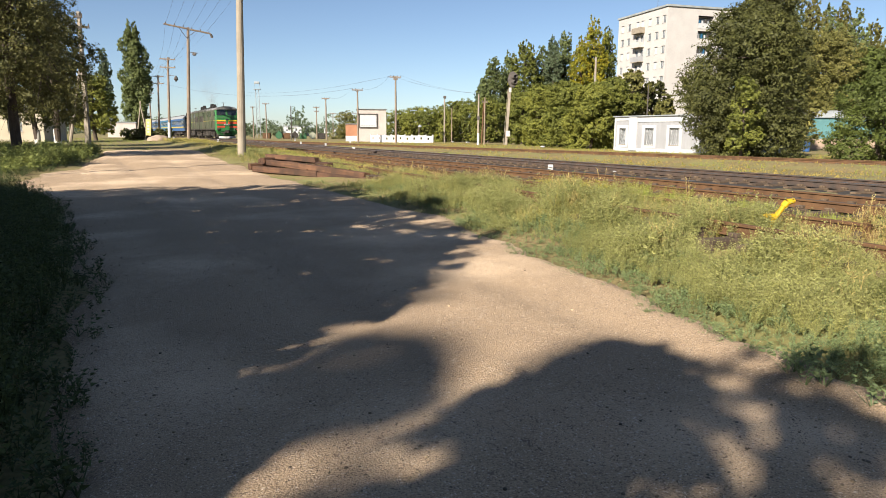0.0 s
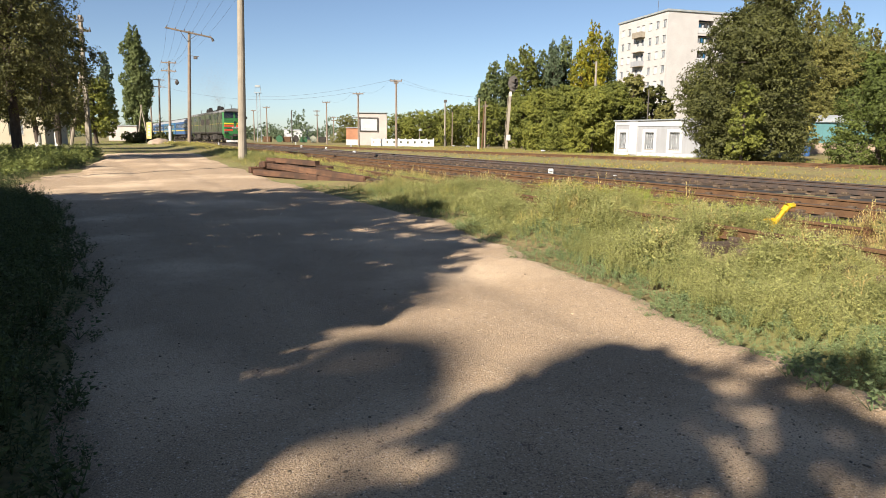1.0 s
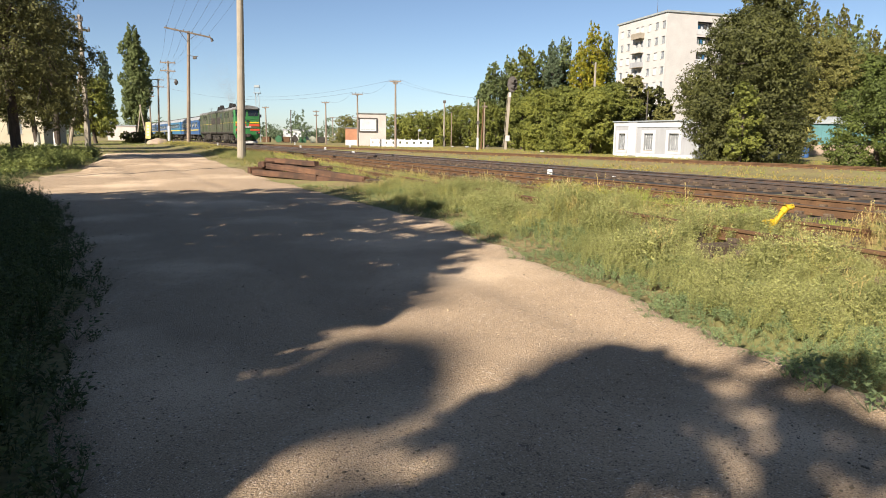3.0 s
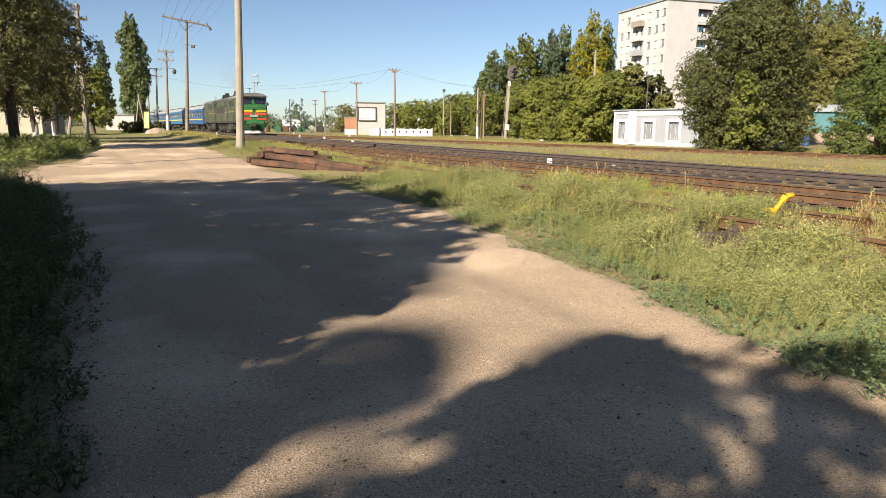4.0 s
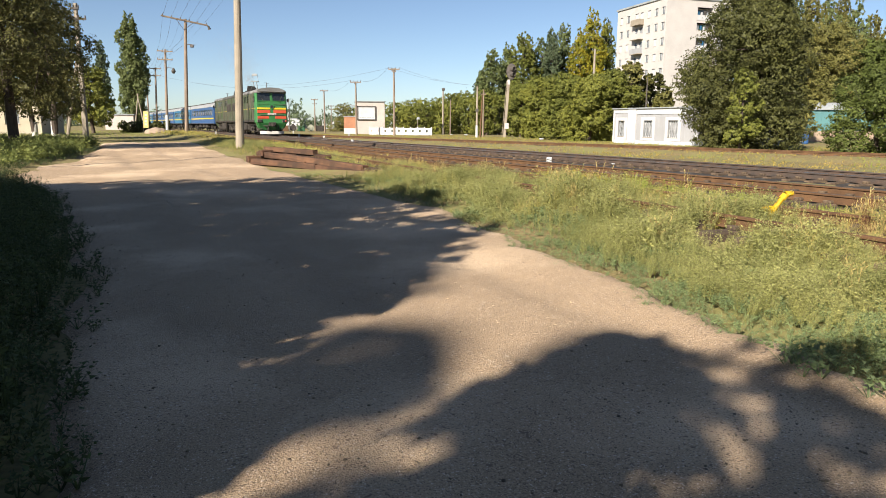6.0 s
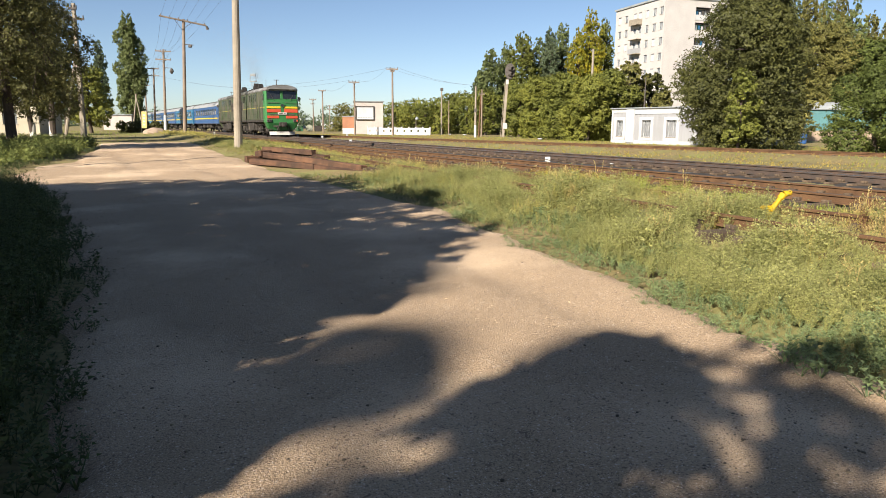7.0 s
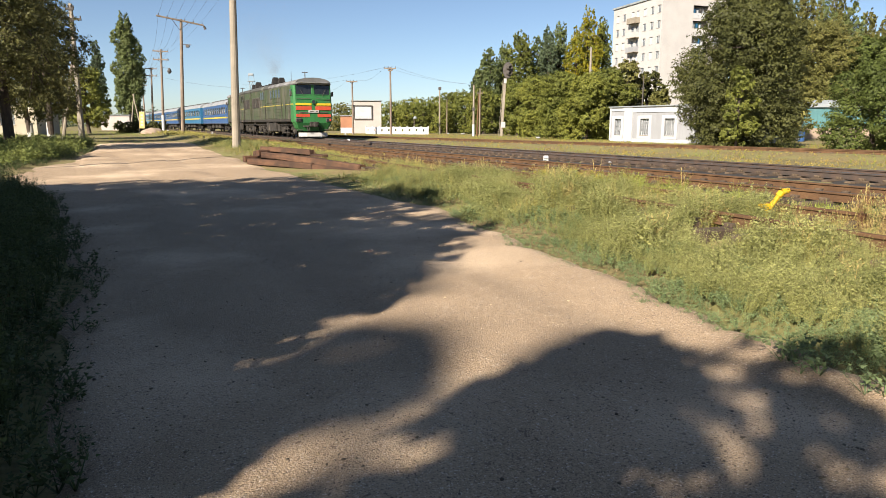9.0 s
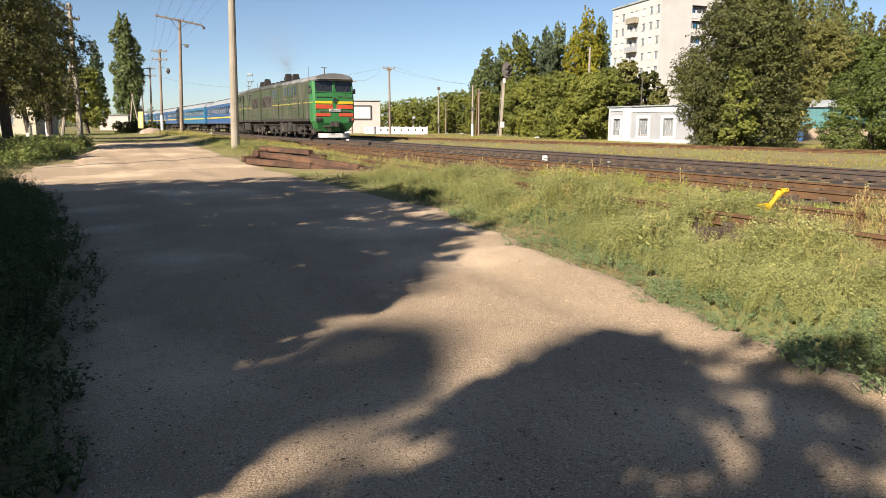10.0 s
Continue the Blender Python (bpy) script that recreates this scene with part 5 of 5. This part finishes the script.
def pole(px, depth, h, r, label, name="utility_pole", mat="pole_wood", arms=(), lean=0.0, group="utility poles", taper=.65, white=0.0, key="", square=False, base=None, tip=0.0):
    """arms: (height, half width, turn) of each crossarm."""
    x, y = from_view(px, depth)
    z = gz(x, y) if base is None else base
    t = thing(name, Matrix.Translation((x, y, z - .1)) @ Matrix.Rotation(radians(-27.8), 4, "Z") @ Matrix.Rotation(lean, 4, "Y"), label, "pole", group)
    if square:
        rings = [[(-w, -w, zz), (w, -w, zz), (w, w, zz), (-w, w, zz)] for zz, w in ((-.3, r), (h, r * taper))]
        part("shaft", loft(rings), M[mat], t)
    else:
        part("shaft", rod((0, 0, -.3), (0, 0, h), r, r * taper, 14), M[mat], t, )
    if white:
        part("painted_base", rod((0, 0, 0), (0, 0, white), r * 1.06, r * 1.03, 14), M["shed_white"], t)
    for i, (az, aw, turn) in enumerate(arms):
        c, s = math.cos(turn), math.sin(turn)
        bm = cube(-aw, aw, -.06, .06, az - .07, az + .07, .01)
        a = part("crossarm", bm, M["pole_wood"] if mat == "pole_wood" else M["iron"], t)
        a.matrix_basis = Matrix.Translation((0, -r * .8, 0)) @ Matrix.Rotation(turn, 4, "Z") @ Matrix.Translation((0, 0, az)) @ Matrix.Rotation(tip, 4, "Y") @ Matrix.Translation((0, 0, -az))
        n = 6 if aw > 1.2 else 4
        for k in range(n):
            q = -aw * .92 + k * 1.84 * aw / (n - 1)
            part("insulator", rod((q, 0, az + .06), (q, 0, az + .24), .045, .03, 7), M["iron"], a)
            WIRE_ENDS.setdefault(key or name + str(px), []).append(t.matrix_world @ Matrix.Translation((0, -r * .8, 0)) @ Matrix.Rotation(turn, 4, "Z") @ Vector((q, 0, az + .22)))
        if aw > .5:
            for sd in (-1, 1):
                part("brace", rod((sd * aw * .35, -.02, az - .06), (0, 0, az - aw * .4), .025, n=5), M["iron"], a)
    return t


p1 = pole(424, 33.5, 11.2, .21, "round grey-brown concrete pole at the road edge", mat="concrete", key="p1", lean=.028, base=gz(6, 33))
p2 = pole(331, 66, 10.65, .19, "tall wooden pole with a wide crossarm", arms=((10.5, 2.1, .5),), key="p2", lean=.05, tip=.10)
part("lamp_bracket", rod((-.1, -.1, 8.4), (.95, -.1, 8.35), .035, n=6), M["iron"], p2)
part("bracket_lamp", cube(.45, .8, -.2, .0, 8.1, 8.34, .05), M["iron"], p2)
part("end_lamp", rod((1.85, .85, 10.25), (1.95, .95, 9.95), .1, .14, 8), M["iron"], p2)
p3 = pole(297, 91, 10.6, .19, "wooden pole with two crossarms and a street lamp", arms=((10.35, .98, .1), (9.3, .98, .1)), key="p3", white=2.2, lean=.04)
part("lamp_bracket", rod((0, -.1, 8.3), (1.1, -.1, 8.25), .035, n=6), M["iron"], p3)
part("street_lamp", loft([[(1.05 + q * math.cos(k * .785), -.1 + q * math.sin(k * .785), z) for k in range(8)] for q, z in ((.08, 8.25), (.2, 8.1), (.3, 7.85), (.1, 7.55))]), M["iron"], p3)
p4 = pole(279, 121, 10.9, .19, "wooden pole with two crossarms", arms=((10.7, 1.0, .1), (9.5, 1.0, .1)), key="p4", lean=.04)
p5 = pole(266, 150, 11.0, .19, "distant wooden pole with crossarms", arms=((10.8, 1.0, .1), (9.5, 1.0, .1)), key="p5")
pole(240, 112, 5.8, .12, "leaning wooden pole of an A-shaped frame", lean=.16, mat="concrete")
pole(258, 112, 5.8, .12, "leaning wooden pole of an A-shaped frame", lean=-.16, mat="concrete")
p6 = pole(152, 47, 9.1, .15, "leaning pale concrete pole with a dark crossarm", mat="concrete", arms=((8.1, .66, .2), (8.75, .25, .2)), lean=.006, key="p6", square=True)
part("strut", rod((-1.35, 0, -.1), (-.15, .1, 5.9), .12, .10, 8), M["concrete"], p6)
pole(699, 90, 8.75, .16, "brown wooden pole with a short crossarm", arms=((8.6, .75, .05), (8.35, .3, .05)), key="q1")
pole(632, 96, 7.4, .15, "brown wooden pole with a short crossarm", arms=((7.3, .75, .05),), key="q0")
pole(576, 125, 7.6, .16, "distant wooden pole with a short crossarm", arms=((7.5, .7, .05),), key="q_a")
pole(559, 150, 7.0, .15, "distant wooden pole with two crossarms", arms=((6.8, .7, .05), (5.9, .5, .05)))
pole(514, 130, 6.3, .13, "distant thin dark lamp pole", mat="iron", name="lamp_pole")
pole(470, 150, 7.7, .16, "distant wooden pole with a short crossarm", arms=((7.5, .75, .05),))
pole(447, 165, 7.5, .15, "distant wooden pole with a short crossarm", arms=((7.3, .6, .05),))
pole(588, 170, 6.2, .13, "distant wooden pole with two crossarms", arms=((6.0, .7, .05), (5.2, .6, .05)))
q2 = pole(785, 100, 6.6, .14, "slim concrete pole with a lamp on top", mat="concrete", key="q2")
part("top_lamp", cube(-.18, .25, -.2, .2, 6.4, 6.8, .05), M["iron"], q2)
pole(798, 108, 5.4, .10, "thin wooden pole in front of bushes")
q3 = pole(845, 83, 6.1, .15, "concrete pole with a white painted base", mat="concrete", white=1.5, key="q3")
part("number_plate", rod((0, -.16, 3.3), (0, -.2, 3.3), .22, n=12), M["iron"], q3)
pole(851, 86, 5.2, .11, "rusty brown leaning prop beside a concrete pole", mat="rail_rust", lean=.04)
pole(856, 88, 6.0, .12, "wooden pole with dark fittings", arms=((5.4, .35, .1),), key="q4")
pole(1048, 92, 11.5, .2, "tall pale concrete pole among trees", mat="concrete")


side = thing("utility_pole", Matrix.Translation((-9.0, 21.9, gz(-9, 22) - .1)), "slender wooden pole behind the roadside trees", "pole", "utility poles")
part("shaft", rod((0, 0, -.3), (0, 0, 10.6), .13, .09, 12), M["pole_wood"], side)


def yard_bits():
    x, y = from_view(740, 105)
    t = thing("yard_lamp", Matrix.Translation((x, y, gz(x, y) - .05)) @ Matrix.Rotation(radians(-27.8), 4, "Z"), "small grey lamp post behind the white fence", "lamp")
    part("post", rod((0, 0, 0), (0, 0, 2.3), .06, .045, 8), M["concrete"], t)
    part("shade", loft([[(.32 * s * math.cos(k * .785) + .15, .32 * s * math.sin(k * .785), z) for k in range(8)] for s, z in ((1, 2.3), (.8, 2.52), (.3, 2.68))]), M["roof_grey"], t)
    x, y = from_view(1428, 60)
    t = thing("plastic_barrel", Matrix.Translation((x, y, gz(x, y) - .05)), "blue plastic barrel beside the teal shed", "barrel")
    part("drum", loft([[(r * math.cos(k * .5236), r * math.sin(k * .5236), z) for k in range(12)] for r, z in ((.25, 0), (.29, .1), (.28, .45), (.29, .8), (.25, .9))]), M["coach_blue"], t)
    part("lid", rod((0, 0, .9), (0, 0, .95), .22, .2, 12), M["iron"], t)


yard_bits()


def flood_mast():
    x, y = from_view(456, 158)
    t = thing("floodlight_mast", Matrix.Translation((x, y, 0)) @ Matrix.Rotation(radians(-27.8), 4, "Z"), "distant steel lattice mast with floodlights", "mast")
    for a in (-.45, .45):
        part("leg", rod((a, 0, 0), (a * .8, 0, 11), .07, n=6), M["roof_grey"], t)
    for k in range(9):
        part("brace", rod((-.45, 0, .6 + k * 1.15), (.42, 0, 1.7 + k * 1.15), .04, n=5), M["roof_grey"], t)
    part("platform", cube(-.75, .75, -.5, .5, 11, 11.15), M["roof_grey"], t)
    for a in (-.7, .7):
        part("rail_post", rod((a, 0, 11.1), (a * .8, 0, 12.8), .05, n=5), M["roof_grey"], t)
    part("lamp_row", cube(-.6, .6, -.3, .1, 12.3, 12.8, .05), M["roof_grey"], t)


flood_mast()


def wires():
    def wire(a, b, sag, r=.012):
        t = bmesh.new()
        pts = [a.lerp(b, i / 14) - Vector((0, 0, sag * 4 * (i / 14) * (1 - i / 14))) for i in range(15)]
        for p, q in zip(pts, pts[1:]):
            tube(t, p, q, r * .6, r * .6, 4, False)
        solid("overhead_wire", t, M["iron"], "thin dark overhead wire between poles", "wire", group="overhead wires")
    def sets(a, b, sag, r=.012):
        for p, q in zip(WIRE_ENDS[a], WIRE_ENDS[b]):
            wire(p, q, sag, r)
    sets("p2", "p3", .5, .014)
    sets("p3", "p4", .5, .016)
    sets("p4", "p5", .5, .018)
    for p in WIRE_ENDS["p2"]:
        wire(p, p + Vector((-4.2, -72, 3.0)), 1.2, .012)
    for a, b in (("q0", "q1"), ("q_a", "q0")):
        wire(WIRE_ENDS[a][3], WIRE_ENDS[b][0], .7, .016)
    e = WIRE_ENDS["q1"]
    for p in (e[0], e[3]):
        wire(p, Vector((*from_view(846, 83), 6.2)), .4, .014)
    wire(e[1], Vector((*from_view(440, 140), 9.3)), .8, .018)
    wire(WIRE_ENDS["q0"][0], Vector((*from_view(290, 110), 9.0)), 1.5, .018)
    for p in WIRE_ENDS["p6"][:2]:
        wire(p, p + Vector((-7, -50, 5.0)), 1.0, .012)


wires()


def rail_signal():
    x, y = from_view(896, 84)
    t = thing("railway_signal", Matrix.Translation((x, y, gz(x, y))) @ Matrix.Rotation(radians(-27.8), 4, "Z"), "concrete railway signal mast with a black hooded head", "railway signal")
    part("mast", loft([[(-.16 + dx, -.12, z), (.16 + dx, -.12, z), (.16 + dx, .12, z), (-.16 + dx, .12, z)] for dx, z in ((-.15, -.2), (.25, 6.9))]), M["concrete"], t)
    part("ladder_rail", rod((-.45, -.2, 0), (-.02, -.2, 6.7), .03, n=6), M["concrete"], t)
    part("cabinet", cube(-.15, .35, -.35, .0, 1.0, 1.7, .03), M["white_paint"], t)
    head = part("signal_head", loft([[(.55 + .62 * math.cos(a) * s, y0, 7.85 + .95 * math.sin(a) * s) for a in [k * .3927 for k in range(16)]] for y0, s in ((-.1, 1), (.12, .97))]), M["iron"], t, "black oval signal board")
    for z in (8.15, 7.5):
        bm = bmesh.new()
        rings = [[(.55 + r * math.cos(a) + .3 * f, -.1 - .55 * f, z + r * math.sin(a)) for a in [k * .5236 for k in range(12)]] for f, r in ((0, .26), (1, .22))]
        part("hood", loft(rings, caps=False), M["iron"], head)
        part("lens", rod((.55, -.13, z), (.55, -.1, z), .18, n=12), M["glass_dark"], head)
    part("white_cap", cube(.1, .42, -.2, .14, 6.3, 6.85, .02), M["white_paint"], t)


rail_signal()


# ---- small things by the tracks ----
def timber_pile():
    """Loose old switch timbers heaped at the road edge; each can be lifted off."""
    rows = (  # x, y, z, length, turn about z, tilt, thick, wide
        (5.92, 23.6, .07, 4.3, -74, .0, .2, .26), (6.75, 20.7, .06, 4.1, -75, .4, .18, .24),
        (6.2, 23.7, .28, 4.7, -76, 1.2, .2, .27), (6.62, 21.6, .24, 5.2, -77, 1.8, .2, .26),
        (5.85, 25.9, .12, 1.5, 12, .0, .24, .28), (6.45, 24.7, .47, 2.9, -68, 1.2, .18, .25),
        (6.75, 24.3, .30, 3.4, -72, .8, .2, .26), (7.05, 20.6, .10, 3.8, -74, .6, .18, .25),
        (6.45, 22.6, .06, 3.6, -75, .4, .18, .25), (6.1, 25.6, .36, 1.2, 18, .0, .2, .25))
    for k, (x, y, z, ln, a, tilt, th, w) in enumerate(rows):
        bm = cube(-ln / 2, ln / 2, -w / 2, w / 2, -th / 2, th / 2, .02)
        rr = random.Random(k)
        for v in bm.verts:
            v.co += Vector((rr.uniform(-.03, .03), rr.uniform(-.012, .012), rr.uniform(-.012, .012)))
        o = solid("timber_beam", bm, M["wood_rust"], "old reddish brown timber beam in a loose heap", "timber", group="heap of old timbers")
        o.matrix_world = pose(x + .2, y, z + gz(5.6, y) + .05, 0, tilt, a)
        for sd in (-1, 1):
            part("iron_bolt", rod((sd * ln * .32, 0, th / 2), (sd * ln * .32, 0, th / 2 + .03), .03, n=6), M["rail_rust"], o)


timber_pile()


M["lever_yellow"] = surface("lever_yellow", (.55, .36, .012), (.46, .29, .012), 9, .5, .1, stain=(.25, .13, .03), stain_scale=14, stain_at=.64)


def switch_stand():
    t = thing("switch_lever", Matrix.Translation((7.89, 5.79, .32)) @ Matrix.Rotation(radians(-28), 4, "Z") @ Matrix.Scale(.86, 4), "yellow painted railway switch lever with counterweight", "switch lever")
    part("foot", cube(-.22, .22, -.14, .14, -.2, -.1, .02), M["rail_rust"], t, "rusty iron foot")
    part("stand", rod((0, 0, -.12), (0, 0, .06), .055, .05, 10), M["rail_rust"], t)
    bm = bmesh.new()
    tube(bm, (0, 0, -.02), (0, 0, .16), .062, .058, 12)
    box(bm, -.075, .075, -.06, .06, .10, .2, .02)
    tube(bm, (-.15, 0, .165), (.02, 0, .16), .025, .03, 8)
    part("pivot", bm, M["lever_yellow"], t)
    bm = bmesh.new()
    tube(bm, (.04, 0, .08), (.19, 0, .31), .042, .037, 10)
    tube(bm, (.19, 0, .31), (.24, 0, .375), .052, .052, 10)
    tube(bm, (.24, 0, .375), (.35, 0, .40), .052, .037, 10)
    part("lever_arm", bm, M["lever_yellow"], t)
    bm = bmesh.new()
    tube(bm, (.3, 0, -.1), (1.6, .3, -.12), .025, .025, 6)
    part("pull_rod", bm, M["rail_rust"], t)


switch_stand()


def track_marker(x, y, h, label, name="track_marker"):
    t = thing(name, Matrix.Translation((x, y, .18)) @ Matrix.Rotation(radians(-30), 4, "Z"), label, "marker post", "white track markers")
    part("post", cube(-.09, .09, -.06, .06, -.05, h, .02), M["shed_white"], t)
    for k in range(2):
        bm = bmesh.new()
        vs = [bm.verts.new(p) for p in ((-.09, -.064, h * (.35 + .3 * k)), (.09, -.064, h * (.2 + .3 * k)), (.09, -.064, h * (.3 + .3 * k)), (-.09, -.064, h * (.45 + .3 * k)))]
        bm.faces.new(vs)
        part("stripe", bm, M["iron"], t)


track_marker(14.3, 19.2, .26, "small white marker post with black stripes between tracks")
for px, d in ((530, 72), (574, 62), (624, 47), (618, 80), (383, 90), (305, 110), (428, 74), (520, 105)):
    x, y = from_view(px, d)
    track_marker(x, y, .32, "small white marker post beside the rails")


def rubbish():
    rng = random.Random(8)
    for k, (px, d, z, s) in enumerate(((1312, 14.6, .22, .16), (1090, 23, .24, .12), (1110, 19, .2, .1), (1406, 33, .15, .3), (1425, 60, .2, .5), (960, 66, .2, .5), (1345, 33, .15, .14), (800, 100, .15, .5), (826, 98, .15, .5), (760, 96, .15, .4))):
        x, y = from_view(px, d)
        bm = bmesh.new()
        bmesh.ops.create_icosphere(bm, subdivisions=1, radius=s * .5)
        for v in bm.verts:
            v.co.x *= rng.uniform(.8, 1.5)
            v.co.z *= rng.uniform(.2, .6)
            v.co += Vector((rng.uniform(-1, 1), rng.uniform(-1, 1), 0)) * s * .12
        o = solid("litter", bm, M["shed_white"], "pale scrap of litter lying near the tracks", "litter", group="litter by the tracks")
        o.location = (x, y, z + s * .1)


rubbish()


M["banner_cream"] = surface("banner_cream", (.50, .40, .13), (.44, .36, .14), .8, .6, .05)


def hedge_and_mound():
    x, y = from_view(240, 84)
    rng = np.random.default_rng(3)
    t = thing("hedge", Matrix.Translation((x, y, gz(x, y) - .1)) @ Matrix.Rotation(radians(-27.8), 4, "Z"), "low dark clipped hedge at the end of the road", "hedge")
    blobs = [(-1.6 + .45 * k, rng.normal(0, .1), .7, .5, .7, .75) for k in range(8)]
    part("crown", crown_mesh("crown", rng, blobs, 4200, .12, M["leaf_dark"], .6), None, t)
    part("stems", limbs((0, 0, 0), blobs, .06, rng, (0, 0, .5)), M["bark"], t)
    x, y = from_view(275, 92)
    t = thing("hedge", Matrix.Translation((x, y, gz(x, y) - .1)) @ Matrix.Rotation(radians(-27.8), 4, "Z"), "low dark hedge behind a sand mound", "hedge")
    blobs = [(-1.2 + .5 * k, 0, .7, .5, .6, .6) for k in range(7)]
    part("crown", crown_mesh("crown", rng, blobs, 2500, .13, M["leaf_dark"], .6), None, t)
    part("stems", limbs((0, 0, 0), blobs, .06, rng, (0, 0, .5)), M["bark"], t)
    x, y = from_view(279, 72)
    bm = bmesh.new()
    bmesh.ops.create_icosphere(bm, subdivisions=4, radius=1)
    for v in bm.verts:
        q = v.co.copy()
        v.co = Vector((q.x * 1.2, q.y * 1.1, max(-.1, q.z) * .55)) * (1 + .14 * noise.noise(q * 2.3) + .05 * noise.noise(q * 7))
    solid("sand_mound", bm, M["sand"], "heap of pale sand at the road end", "sand heap", shade=True).location = (x, y, gz(x, y) - .05)
    x, y = from_view(259, 78)
    t = thing("banner_sign", Matrix.Translation((x, y, gz(x, y))) @ Matrix.Rotation(radians(-27.8), 4, "Z") @ Matrix.Rotation(.06, 4, "Y"), "narrow yellow upright banner sign on posts", "sign")
    part("panel", cube(-.28, .3, -.03, .03, .5, 2.35, .01), M["banner_cream"], t)
    for k in range(4):
        part("letter_bar", cube(-.12, .14, -.034, -.028, .8 + k * .35, 1.0 + k * .35), M["white_paint"], t)
    for a in (-.3, .32):
        part("post", rod((a, 0, -.1), (a, 0, 2.4), .03, n=6), M["iron"], t)


hedge_and_mound()


def road_stones():
    """Pebbles and twigs strewn on the road."""
    rng = np.random.default_rng(12)
    ico = bmesh.new()
    bmesh.ops.create_icosphere(ico, subdivisions=1, radius=1)
    base = np.array([v.co[:] for v in ico.verts])
    tri = np.array([[v.index for v in f.verts] for f in ico.faces])
    ico.free()
    n = 7000
    vs, fs = [], []
    for k in range(n):
        y = 1.6 + 16 * rng.random() ** 1.9
        a, b = road_left(y), road_right(y)
        x = rng.uniform(a - .1, b)
        s = min(.010, .0018 + rng.exponential(.0019)) * (1 + .03 * y)
        v = base * (s * rng.uniform(.7, 1.3, 3)) * np.array((1, 1, .6)) + rng.normal(0, s * .08, base.shape)
        vs.append(v + np.array((x, y, road_height(x, y) + s * .2)))
        fs.append(tri + k * len(base))
    tagged(new("road_gravel", raw("road_gravel", np.concatenate(vs), np.concatenate(fs), M["pebble"])), "small dark and pale stones strewn on the road", "gravel", kind="stuff")


M["pebble"] = surface("pebble", (.18, .14, .11), (.30, .235, .18), 3, .9, .2, island=.6)
road_stones()


# ---- what moves ----
def motions():
    for ob, off, turned in TRAIN:
        walk(ob, [(t, car_pose(off, turned, t)) for t in (0, 1, 2, 3, 4, 5, 6, 7, 8, 9, 10)])
    for ob, off, turned in TRAIN[:3]:
        for w in ob.children:
            if w.name.startswith("wheelset"):
                x, y, z = w.location
                way = -1 if turned else 1
                walk(w, [(k / 8, pose(x, y, z, way * math.degrees((train_at(0) - train_at(k / 8)) / z) % 360)) for k in range(81)])


motions()
